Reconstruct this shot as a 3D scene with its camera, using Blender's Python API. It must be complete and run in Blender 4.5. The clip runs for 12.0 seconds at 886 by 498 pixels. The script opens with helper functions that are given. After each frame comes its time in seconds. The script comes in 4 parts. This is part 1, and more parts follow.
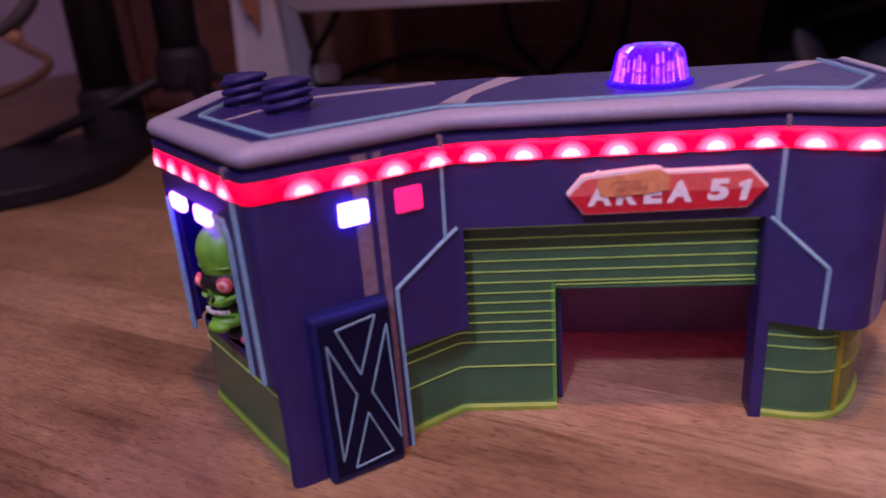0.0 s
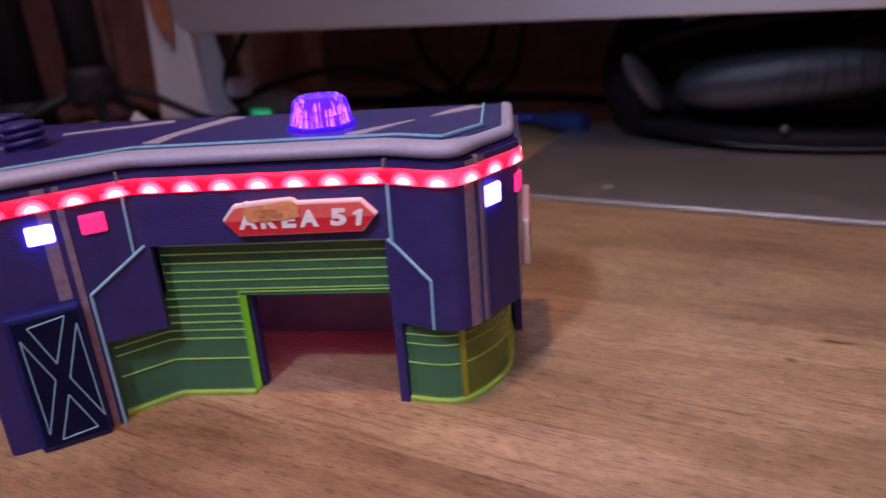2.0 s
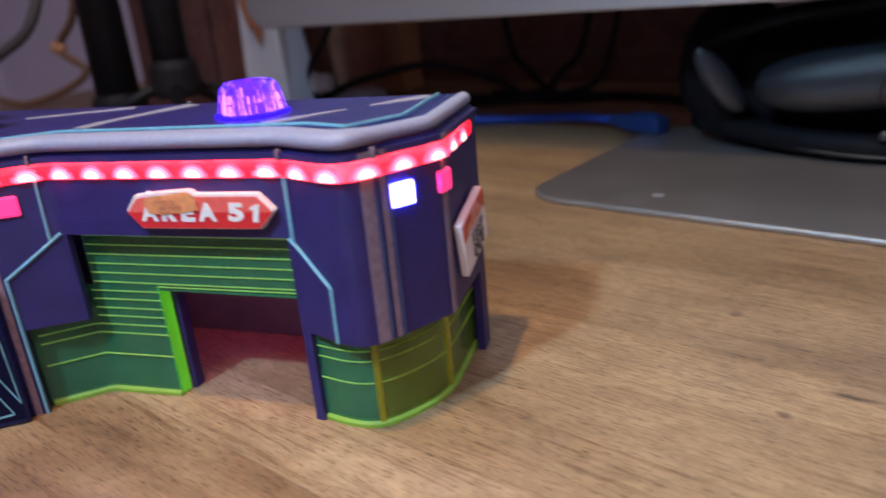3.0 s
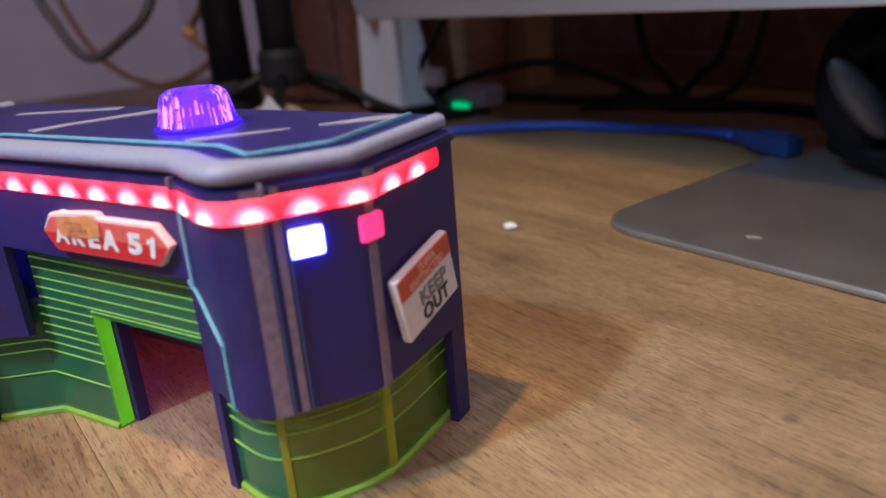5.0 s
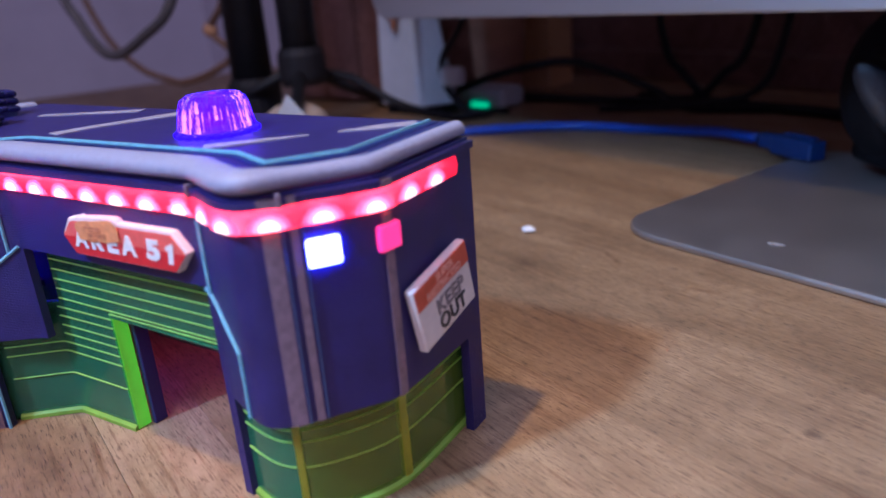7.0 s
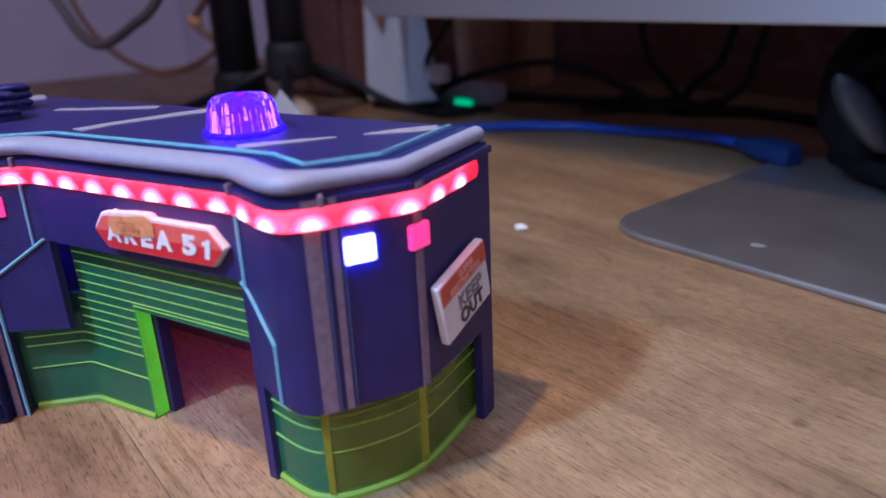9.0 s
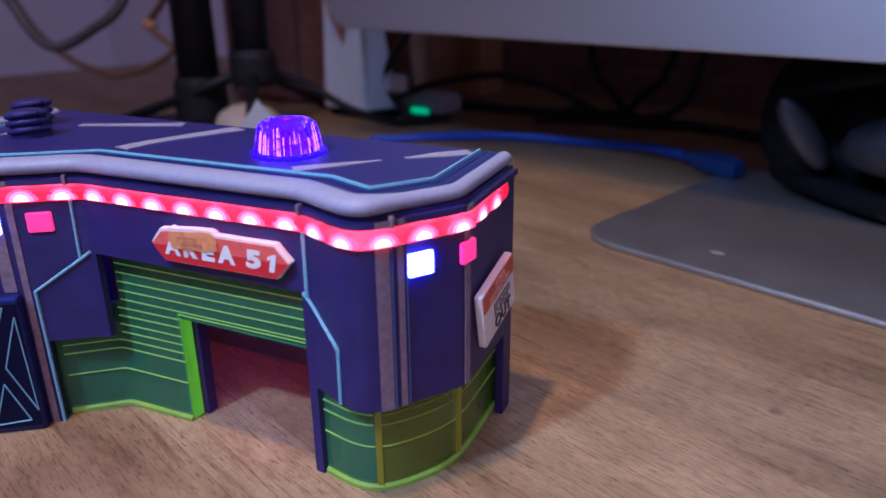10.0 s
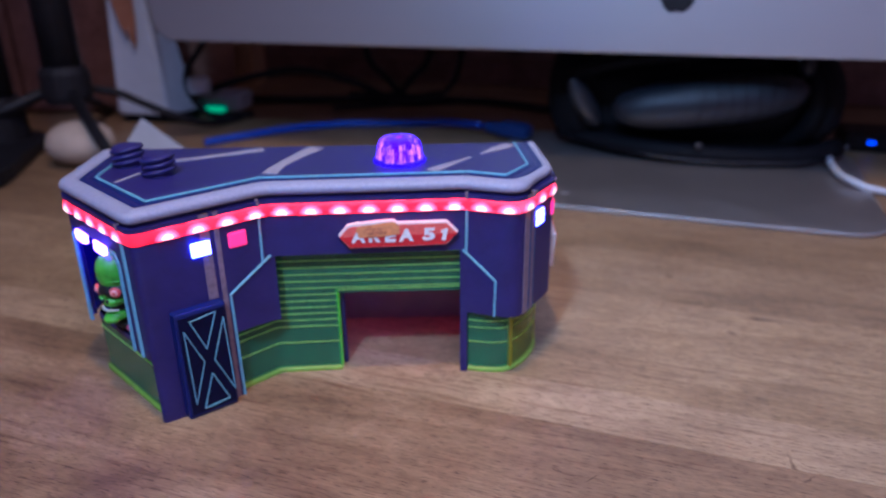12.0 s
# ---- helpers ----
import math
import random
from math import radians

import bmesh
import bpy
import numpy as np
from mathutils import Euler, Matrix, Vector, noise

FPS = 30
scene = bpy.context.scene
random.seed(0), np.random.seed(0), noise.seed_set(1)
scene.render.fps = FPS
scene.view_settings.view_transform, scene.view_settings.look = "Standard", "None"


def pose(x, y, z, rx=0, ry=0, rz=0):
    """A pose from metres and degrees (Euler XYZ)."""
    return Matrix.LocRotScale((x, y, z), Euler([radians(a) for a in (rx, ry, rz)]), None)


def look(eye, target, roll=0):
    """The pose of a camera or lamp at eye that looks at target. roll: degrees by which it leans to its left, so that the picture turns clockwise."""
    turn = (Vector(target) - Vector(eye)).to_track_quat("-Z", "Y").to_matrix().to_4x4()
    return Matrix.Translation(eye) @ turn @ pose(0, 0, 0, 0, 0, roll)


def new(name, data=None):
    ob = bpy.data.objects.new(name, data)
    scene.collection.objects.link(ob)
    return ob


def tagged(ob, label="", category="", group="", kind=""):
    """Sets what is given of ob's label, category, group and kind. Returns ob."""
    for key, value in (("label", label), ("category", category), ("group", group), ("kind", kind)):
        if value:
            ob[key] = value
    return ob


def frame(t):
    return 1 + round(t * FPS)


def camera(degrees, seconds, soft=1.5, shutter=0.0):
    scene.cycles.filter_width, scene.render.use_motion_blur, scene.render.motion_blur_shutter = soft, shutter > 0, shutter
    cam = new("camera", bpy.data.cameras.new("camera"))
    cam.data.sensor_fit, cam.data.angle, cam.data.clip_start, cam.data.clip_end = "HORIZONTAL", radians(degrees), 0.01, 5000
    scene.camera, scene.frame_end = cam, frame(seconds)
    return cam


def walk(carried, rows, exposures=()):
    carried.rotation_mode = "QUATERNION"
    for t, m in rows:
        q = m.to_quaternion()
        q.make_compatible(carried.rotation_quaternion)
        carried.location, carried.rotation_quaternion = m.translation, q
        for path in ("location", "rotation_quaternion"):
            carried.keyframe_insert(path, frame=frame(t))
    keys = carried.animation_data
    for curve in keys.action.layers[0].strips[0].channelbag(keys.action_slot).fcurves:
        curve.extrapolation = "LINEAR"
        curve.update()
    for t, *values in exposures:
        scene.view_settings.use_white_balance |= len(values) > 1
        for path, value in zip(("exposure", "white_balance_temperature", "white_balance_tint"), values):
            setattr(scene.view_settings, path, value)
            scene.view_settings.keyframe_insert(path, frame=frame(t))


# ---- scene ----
cam = camera(61.8, 12.0, shutter=0.3)
cam.data.dof.use_dof, cam.data.dof.focus_distance, cam.data.dof.aperture_fstop = True, 0.22, 10.0
PATH = [
    (0, (-0.00035, -0.00010, 0.11765), (-0.1246, 0.9247, -0.2418), -4.33),
    (0.5, (0.01720, -0.01043, 0.12486), (-0.1119, 0.9125, -0.2379), -4.69),
    (1, (0.03434, -0.01710, 0.12858), (-0.0915, 0.9064, -0.2339), -4.88),
    (1.5, (0.06768, -0.02182, 0.13075), (-0.0640, 0.9014, -0.2302), -4.38),
    (2, (0.10080, -0.02658, 0.13072), (-0.0342, 0.8962, -0.2303), -4.32),
    (2.5, (0.13012, -0.01357, 0.13391), (-0.0656, 0.8978, -0.2283), -3.50),
    (3, (0.15689, 0.01194, 0.11727), (-0.1644, 0.8949, -0.2252), -5.27),
    (3.2, (0.17735, 0.02086, 0.10991), (-0.1734, 0.9022, -0.2067), -5.01),
    (4.8, (0.18529, 0.07070, 0.12156), (-0.3183, 0.8646, -0.2192), -3.77),
    (5, (0.18818, 0.07416, 0.11489), (-0.3254, 0.8625, -0.2239), -4.61),
    (5.5, (0.19084, 0.07633, 0.11098), (-0.3403, 0.8548, -0.2235), -5.50),
    (6, (0.19137, 0.07509, 0.11491), (-0.3441, 0.8519, -0.2165), -5.09),
    (6.5, (0.18857, 0.07579, 0.11862), (-0.3446, 0.8523, -0.2173), -4.57),
    (7, (0.18696, 0.07609, 0.11722), (-0.3454, 0.8506, -0.2244), -4.43),
    (8.8, (0.18216, 0.06775, 0.11608), (-0.3328, 0.8495, -0.2357), -3.87),
    (9, (0.18122, 0.06158, 0.12262), (-0.3142, 0.8558, -0.2293), -2.77),
    (9.5, (0.17339, 0.04919, 0.12598), (-0.2838, 0.8667, -0.2242), -1.54),
    (10, (0.16450, 0.03112, 0.13420), (-0.2435, 0.8728, -0.2196), -0.65),
    (10.5, (0.14366, 0.00209, 0.13417), (-0.1732, 0.8830, -0.2174), -1.29),
    (11, (0.11517, -0.02809, 0.14162), (-0.1064, 0.8813, -0.2104), -0.71),
    (11.5, (0.07767, -0.06431, 0.15141), (-0.0136, 0.8532, -0.2358), -0.92),
    (12, (0.04031, -0.09439, 0.17157), (0.0652, 0.8243, -0.2227), -0.67),
]
EXPOSURES = [
    (0.0, -0.62, 6050, 66), (0.5, -0.52, 4950, 34), (1.0, -0.06, 5600, 18), (1.5, 0.04, 5150, 32), (2.0, -0.44, 5850, 30), (2.5, -0.36, 4900, 10),
    (3.0, 0.10, 5150, -6), (5.0, 0.14, 5400, -8), (5.5, 0.12, 5050, 13), (6.0, -0.25, 5200, 16), (6.5, -0.34, 5150, 5), (7.0, 0.14, 4500, 7),
    (9.0, 0.08, 4550, 4), (9.5, 0.06, 5450, 10), (10.0, -0.19, 4550, 14), (10.5, -0.32, 5000, 12), (11.0, 0.14, 4550, 8), (11.5, 0.08, 5350, 9),
    (12.0, -0.24, 4400, 10),
]
walk(cam, [(t, look(eye, target, roll)) for t, eye, target, roll in PATH], EXPOSURES)

# ================================================================ world and light
world = bpy.data.worlds.new("world")
world.use_nodes = True
scene.world = world
wbg = world.node_tree.nodes["Background"]
wbg.inputs[0].default_value = (0.55, 0.58, 0.7, 1)
wbg.inputs[1].default_value = 0.02


def area_lamp(name, eye, target, size, watts, colour, spread=180.0):
    data = bpy.data.lights.new(name, "AREA")
    data.spread = radians(spread)
    data.shape, data.size, data.energy, data.color = "DISK", size, watts, colour
    ob = new(name, data)
    ob.matrix_world = look(eye, target)
    return ob


area_lamp("room_lamp", (-0.110, -0.255, 0.640), (0.18, 0.20, 0.0), 0.055, 1.13, (0.68, 0.84, 1.0), 85.0)
# Broad unseen fill, added to lift the dark parts of the room.
area_lamp("added_fill", (0.5, -1.0, 1.72), (0.5, -1.0, 0.0), 1.2, 22.0, (1.0, 0.70, 0.74))
area_lamp("warm_lamp", (0.008, 0.045, 0.857), (0.11, 0.18, 0.0), 0.030, 1.13, (1.0, 0.53, 0.12), 90.0)


# ================================================================ materials
def material(name):
    m = bpy.data.materials.new(name)
    m.use_nodes = True
    nt = m.node_tree
    return m, nt, nt.nodes["Principled BSDF"]


def put(nt, kind, **inputs):
    n = nt.nodes.new(kind)
    for k, v in inputs.items():
        n.inputs[k.replace("_", " ")].default_value = v
    return n


def ramp(nt, fac, stops):
    r = nt.nodes.new("ShaderNodeValToRGB")
    while len(r.color_ramp.elements) < len(stops):
        r.color_ramp.elements.new(0.5)
    for e, (p, c) in zip(r.color_ramp.elements, stops):
        e.position, e.color = p, (*c, 1) if len(c) == 3 else c
    nt.links.new(fac, r.inputs[0])
    return r.outputs[0]


def surface(name, colour, rough=0.5, metal=0.0, vary=0.15, scale=300.0, bump=0.15, grain=2500.0, depth=0.0002, spec=0.5, stain=None, layers=0.0):
    """Painted or moulded surface: blotches at a large scale, grain and fine relief at a small one."""
    m, nt, bsdf = material(name)
    co = nt.nodes.new("ShaderNodeTexCoord").outputs["Object"]
    n1 = put(nt, "ShaderNodeTexNoise", Scale=scale, Detail=4.0, Roughness=0.6)
    n2 = put(nt, "ShaderNodeTexNoise", Scale=grain, Detail=3.0)
    nt.links.new(co, n1.inputs["Vector"])
    nt.links.new(co, n2.inputs["Vector"])
    dark = tuple(c * (1 - vary) for c in colour) if stain is None else stain
    light = tuple(min(1, c * (1 + vary)) for c in colour)
    col = ramp(nt, n1.outputs["Fac"], [(0.3, dark), (0.5, colour), (0.72, light)])
    nt.links.new(col, bsdf.inputs["Base Color"])
    bsdf.inputs["Metallic"].default_value = metal
    bsdf.inputs["Specular IOR Level"].default_value = spec
    mr = put(nt, "ShaderNodeMapRange", To_Min=max(0.02, rough - 0.1), To_Max=min(1, rough + 0.1))
    nt.links.new(n1.outputs["Fac"], mr.inputs["Value"])
    nt.links.new(mr.outputs[0], bsdf.inputs["Roughness"])
    bp = put(nt, "ShaderNodeBump", Strength=bump, Distance=depth)
    nt.links.new(n2.outputs["Fac"], bp.inputs["Height"])
    if layers:      # faint ridges left by layered printing
        wv = put(nt, "ShaderNodeTexWave", Scale=0.314 / layers, Distortion=0.12, Detail=2.0)
        wv.wave_type, wv.bands_direction = "BANDS", "Z"
        nt.links.new(co, wv.inputs["Vector"])
        b2 = put(nt, "ShaderNodeBump", Strength=0.45, Distance=0.00015)
        nt.links.new(wv.outputs["Fac"], b2.inputs["Height"])
        nt.links.new(bp.outputs[0], b2.inputs["Normal"])
        bp = b2
    nt.links.new(bp.outputs[0], bsdf.inputs["Normal"])
    return m


def glowing(name, colour, strength, base=None, rough=0.3):
    m, nt, bsdf = material(name)
    bsdf.inputs["Base Color"].default_value = (*(base or colour), 1)
    bsdf.inputs["Emission Color"].default_value = (*colour, 1)
    bsdf.inputs["Emission Strength"].default_value = strength
    bsdf.inputs["Roughness"].default_value = rough
    return m


def clear_plastic(name, colour, rough=0.2, transmission=0.75, glow=0.0, thin=0.0):
    m, nt, bsdf = material(name)
    co = nt.nodes.new("ShaderNodeTexCoord").outputs["Object"]
    n1 = put(nt, "ShaderNodeTexNoise", Scale=180.0, Detail=4.0)
    nt.links.new(co, n1.inputs["Vector"])
    col = ramp(nt, n1.outputs["Fac"], [(0.3, tuple(c * 0.8 for c in colour)), (0.7, colour)])
    nt.links.new(col, bsdf.inputs["Base Color"])
    bsdf.inputs["Transmission Weight"].default_value = transmission
    bsdf.inputs["Roughness"].default_value = rough
    bsdf.inputs["IOR"].default_value = 1.4
    # Emission put in for light gathered inside the plastic.
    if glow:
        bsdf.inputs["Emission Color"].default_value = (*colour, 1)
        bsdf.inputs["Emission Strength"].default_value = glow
    return m


def wood(name, dark, mid, light, turn=0.0, rough=0.45, scale=1.0, marks=()):
    """Oiled board: long streaks along one way, growth bands, short dark pores."""
    m, nt, bsdf = material(name)
    co = nt.nodes.new("ShaderNodeTexCoord").outputs["Object"]
    mp = nt.nodes.new("ShaderNodeMapping")
    mp.inputs["Rotation"].default_value = (0, 0, radians(turn))
    nt.links.new(co, mp.inputs["Vector"])

    def stretched(sx, sy, detail, rough_=0.55, dist=0.0):
        s = nt.nodes.new("ShaderNodeMapping")
        s.inputs["Scale"].default_value = (sx * scale, sy * scale, sy * scale)
        nt.links.new(mp.outputs[0], s.inputs["Vector"])
        n = put(nt, "ShaderNodeTexNoise", Scale=1.0, Detail=detail, Roughness=rough_, Distortion=dist)
        nt.links.new(s.outputs[0], n.inputs["Vector"])
        return n.outputs["Fac"]

    def mix(a, b, fac, how="MIX"):
        x = nt.nodes.new("ShaderNodeMix")
        x.data_type, x.blend_type = "RGBA", how
        for sock, v in ((x.inputs[0], fac), (x.inputs[6], a), (x.inputs[7], b)):
            if hasattr(v, "is_linked"):
                nt.links.new(v, sock)
            else:
                sock.default_value = v
        return x.outputs[2]

    bands = ramp(nt, stretched(7, 26, 5, 0.62, 0.8), [(0.30, dark), (0.46, mid), (0.66, light)])
    figure = ramp(nt, stretched(14, 90, 6, 0.7, 0.9), [(0.34, (0.90, 0.87, 0.84)), (0.52, (1.0, 1.0, 1.0)), (0.68, (1.06, 1.06, 1.05))])
    lines = ramp(nt, stretched(20, 480, 6, 0.74, 0.3), [(0.36, (0.60, 0.50, 0.43)), (0.48, (1.0, 1.0, 1.0)), (0.66, (1.07, 1.07, 1.07))])
    where = ramp(nt, stretched(9, 40, 3, 0.6, 0.5), [(0.36, (0.35, 0.35, 0.35)), (0.56, (1.0, 1.0, 1.0))])
    blot = ramp(nt, stretched(28, 48, 6, 0.74, 1.0), [(0.34, (0.82, 0.79, 0.77)), (0.66, (1.13, 1.13, 1.12))])
    cloud = ramp(nt, stretched(160, 260, 4, 0.7, 0.5), [(0.34, (0.86, 0.84, 0.82)), (0.66, (1.10, 1.10, 1.10))])
    pores = ramp(nt, stretched(190, 1700, 4, 0.62), [(0.37, (0.26, 0.19, 0.14)), (0.45, (1, 1, 1))])
    knots = ramp(nt, stretched(34, 60, 3, 0.6, 0.7), [(0.21, (0.28, 0.22, 0.18)), (0.28, (1, 1, 1))])
    flecks = ramp(nt, stretched(450, 800, 3, 0.6), [(0.66, (1, 1, 1)), (0.74, (1.4, 1.4, 1.4))])
    c = mix(bands, figure, 0.8, "MULTIPLY")
    c = mix(c, lines, where, "MULTIPLY")
    c = mix(c, blot, 1.0, "MULTIPLY")
    c = mix(c, cloud, 1.0, "MULTIPLY")
    c = mix(c, pores, 0.72, "MULTIPLY")
    c = mix(c, knots, 1.0, "MULTIPLY")
    c = mix(c, flecks, 1.0, "MULTIPLY")
    own = ramp(nt, nt.nodes.new("ShaderNodeObjectInfo").outputs["Random"], [(0.0, (0.86, 0.84, 0.82)), (1.0, (1.1, 1.1, 1.1))])
    c = mix(c, own, 1.0, "MULTIPLY")
    for (ax, ay), (bx, by), width, tone in marks:      # knots, dents and scratches: a slim ellipse from end to end
        length = math.hypot(bx - ax, by - ay)
        wob = put(nt, "ShaderNodeTexNoise", Scale=260.0, Detail=3.0)
        nt.links.new(co, wob.inputs["Vector"])
        lean = nt.nodes.new("ShaderNodeVectorMath")
        lean.operation = "MULTIPLY_ADD"
        lean.inputs[1].default_value = (0.0035, 0.0035, 0)
        nt.links.new(wob.outputs["Color"], lean.inputs[0])
        nt.links.new(co, lean.inputs[2])
        s = nt.nodes.new("ShaderNodeMapping")
        s.vector_type = "TEXTURE"
        s.inputs["Location"].default_value = ((ax + bx) / 2 + 0.00175, (ay + by) / 2 + 0.00175, 0)
        s.inputs["Rotation"].default_value = (0, 0, math.atan2(by - ay, bx - ax))
        s.inputs["Scale"].default_value = (length / 2, width / 2, 1)
        nt.links.new(lean.outputs[0], s.inputs["Vector"])
        ln = nt.nodes.new("ShaderNodeVectorMath")
        ln.operation = "LENGTH"
        nt.links.new(s.outputs[0], ln.inputs[0])
        c = mix(c, ramp(nt, ln.outputs["Value"], [(0.25, tone), (1.0, (1, 1, 1))]), 1.0, "MULTIPLY")
    nt.links.new(c, bsdf.inputs["Base Color"])
    rr = put(nt, "ShaderNodeMapRange", To_Min=rough - 0.08, To_Max=rough + 0.15)
    nt.links.new(stretched(20, 120, 3), rr.inputs["Value"])
    nt.links.new(rr.outputs[0], bsdf.inputs["Roughness"])
    bp = put(nt, "ShaderNodeBump", Strength=0.25, Distance=0.0004)
    nt.links.new(stretched(50, 900, 3), bp.inputs["Height"])
    nt.links.new(bp.outputs[0], bsdf.inputs["Normal"])
    return m


M = {}
M["desk"] = wood("desk_wood", (0.190, 0.123, 0.064), (0.262, 0.174, 0.092), (0.335, 0.232, 0.130), marks=(
    ((0.0985, 0.2675), (0.1215, 0.2700), 0.0042, (0.45, 0.38, 0.32)), ((0.1050, 0.2684), (0.1150, 0.2692), 0.0018, (0.35, 0.25, 0.20)),
    ((0.0945, 0.2522), (0.1005, 0.2502), 0.0045, (0.42, 0.36, 0.34)), ((0.0630, 0.3045), (0.0700, 0.3060), 0.0050, (0.50, 0.45, 0.42)),
    ((-0.0650, 0.3700), (-0.0440, 0.3585), 0.0030, (0.60, 0.50, 0.42)), ((-0.0180, 0.3594), (0.0017, 0.3638), 0.0040, (0.72, 0.62, 0.52)),
    ((0.1149, 0.1694), (0.1191, 0.1475), 0.0020, (0.42, 0.36, 0.32))))
M["desk_pale"] = wood("pale_desk_wood", (0.275, 0.185, 0.105), (0.375, 0.261, 0.155), (0.450, 0.327, 0.205), marks=(
    ((0.1149, 0.1694), (0.1191, 0.1475), 0.0020, (0.42, 0.36, 0.32)),))
M["desk_front"] = wood("front_desk_wood", (0.118, 0.068, 0.037), (0.215, 0.132, 0.073), (0.335, 0.226, 0.132), marks=(
    ((0.1185, 0.1494), (0.1215, 0.1180), 0.0018, (0.42, 0.36, 0.32)),
    ((0.0493, 0.1282), (0.0541, 0.1354), 0.0012, (0.50, 0.45, 0.40)), ((0.1180, 0.1503), (0.1237, 0.1578), 0.0012, (0.50, 0.45, 0.40))))
M["hutch"] = wood("dark_wood", (0.105, 0.050, 0.043), (0.180, 0.088, 0.074), (0.235, 0.122, 0.10), turn=90.0, rough=0.5, scale=0.5)
M["navy"] = surface("navy_plastic", (0.0235, 0.0158, 0.112), rough=0.44, spec=0.4, vary=0.2, scale=120, bump=0.6, grain=2200, depth=0.0003, layers=0.0005)
M["door_blue"] = surface("door_plastic", (0.008, 0.013, 0.105), rough=0.42, spec=0.3, vary=0.2, scale=200, bump=0.15)
M["black_panel"] = surface("black_panel", (0.003, 0.004, 0.026), rough=0.4, spec=0.15, vary=0.2)
M["trim"] = surface("lilac_trim", (0.285, 0.272, 0.385), rough=0.45, vary=0.10, scale=700, bump=0.5, grain=2300, depth=0.0003)
M["cyan"] = surface("pale_blue_paint", (0.20, 0.40, 0.52), rough=0.5, vary=0.2, scale=900, bump=0.3)
M["line_blue"] = surface("dark_groove_blue", (0.060, 0.085, 0.20), rough=0.5, vary=0.2, scale=900)
M["grey_stripe"] = surface("grey_stripe_paint", (0.200, 0.140, 0.185), rough=0.55, vary=0.25, scale=500)
M["roof_stripe"] = surface("pale_stripe_paint", (0.285, 0.250, 0.315), rough=0.55, vary=0.25, scale=500)
M["green"] = clear_plastic("green_acrylic", (0.125, 0.40, 0.19), rough=0.14, transmission=0.66)
# Same green acrylic; olive tint and glow put in for light from behind.
M["olive"] = clear_plastic("green_acrylic_olive_tint", (0.29, 0.41, 0.06), rough=0.12, transmission=0.70, glow=0.008)
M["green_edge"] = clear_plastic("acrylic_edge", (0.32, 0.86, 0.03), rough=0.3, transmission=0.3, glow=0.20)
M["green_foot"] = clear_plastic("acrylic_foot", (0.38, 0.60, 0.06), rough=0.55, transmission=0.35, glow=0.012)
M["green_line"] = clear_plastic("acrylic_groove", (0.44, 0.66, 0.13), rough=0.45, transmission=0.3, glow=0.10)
M["olive_line"] = clear_plastic("green_groove_olive_tint", (0.50, 0.60, 0.08), rough=0.45, transmission=0.45, glow=0.03)
M["yellow_glint"] = clear_plastic("acrylic_painted_glint", (0.66, 0.56, 0.03), rough=0.30, transmission=0.68, glow=0.035)
def diffuser(name, colour, glow_colour, glow):
    """Milky strip that passes the light of the lamps behind it."""
    m, nt, bsdf = material(name)
    bsdf.inputs["Base Color"].default_value = (*colour, 1)
    bsdf.inputs["Roughness"].default_value = 0.35
    bsdf.inputs["Emission Color"].default_value = (*glow_colour, 1)
    bsdf.inputs["Emission Strength"].default_value = glow
    tr = nt.nodes.new("ShaderNodeBsdfTranslucent")
    tr.inputs["Color"].default_value = (*colour, 1)
    mx = put(nt, "ShaderNodeMixShader", Fac=0.75)
    nt.links.new(bsdf.outputs[0], mx.inputs[1])
    nt.links.new(tr.outputs[0], mx.inputs[2])
    nt.links.new(mx.outputs[0], nt.nodes["Material Output"].inputs["Surface"])
    return m


M["strip"] = diffuser("red_light_strip", (1.0, 0.042, 0.115), (1.0, 0.003, 0.04), 2.7)
# Stepped glow colours for the spread of each lamp's light.
M["led_halo"] = glowing("strip_led_halo", (1.0, 0.050, 0.11), 2.7)
M["led_core"] = glowing("strip_led_inner_halo", (1.0, 0.15, 0.20), 2.7)
M["led_hot"] = glowing("strip_led_middle", (1.0, 0.58, 0.47), 2.6)
M["led"] = glowing("strip_led", (1.0, 0.60, 0.36), 40.0)
M["win_white"] = glowing("lit_window_white", (0.10, 0.08, 1.0), 50.0)
M["side_lamp"] = glowing("side_lamp_glow", (0.24, 0.09, 1.0), 28.0)
M["win_pink"] = glowing("lit_window_pink", (1.0, 0.03, 0.17), 1.15)
M["win_violet"] = glowing("lit_window_violet", (0.11, 0.08, 1.0), 34.0)
M["beacon"] = clear_plastic("blue_beacon", (0.12, 0.028, 0.98), rough=0.14, transmission=0.88, glow=0.42)
M["beacon_core"] = glowing("beacon_lamp", (0.28, 0.09, 1.0), 1.9)
M["beacon_glint"] = glowing("beacon_painted_glint", (0.85, 0.46, 1.0), 7.5)
M["sign_white"] = surface("sign_board", (0.72, 0.66, 0.64), rough=0.5, vary=0.06)
M["sign_red"] = surface("sign_red", (0.60, 0.020, 0.028), rough=0.4, vary=0.12, scale=500)
M["sign_pink"] = surface("sign_light_red", (0.72, 0.115, 0.095), rough=0.4, vary=0.12, scale=500)
M["letters"] = surface("white_letters", (0.78, 0.74, 0.74), rough=0.5, vary=0.08, scale=900)
M["sticker"] = surface("torn_sticker", (0.68, 0.27, 0.10), rough=0.7, vary=0.2, scale=500, stain=(0.56, 0.20, 0.08))
M["sticker_print"] = surface("faded_print", (0.52, 0.18, 0.075), rough=0.7, vary=0.3, scale=900)
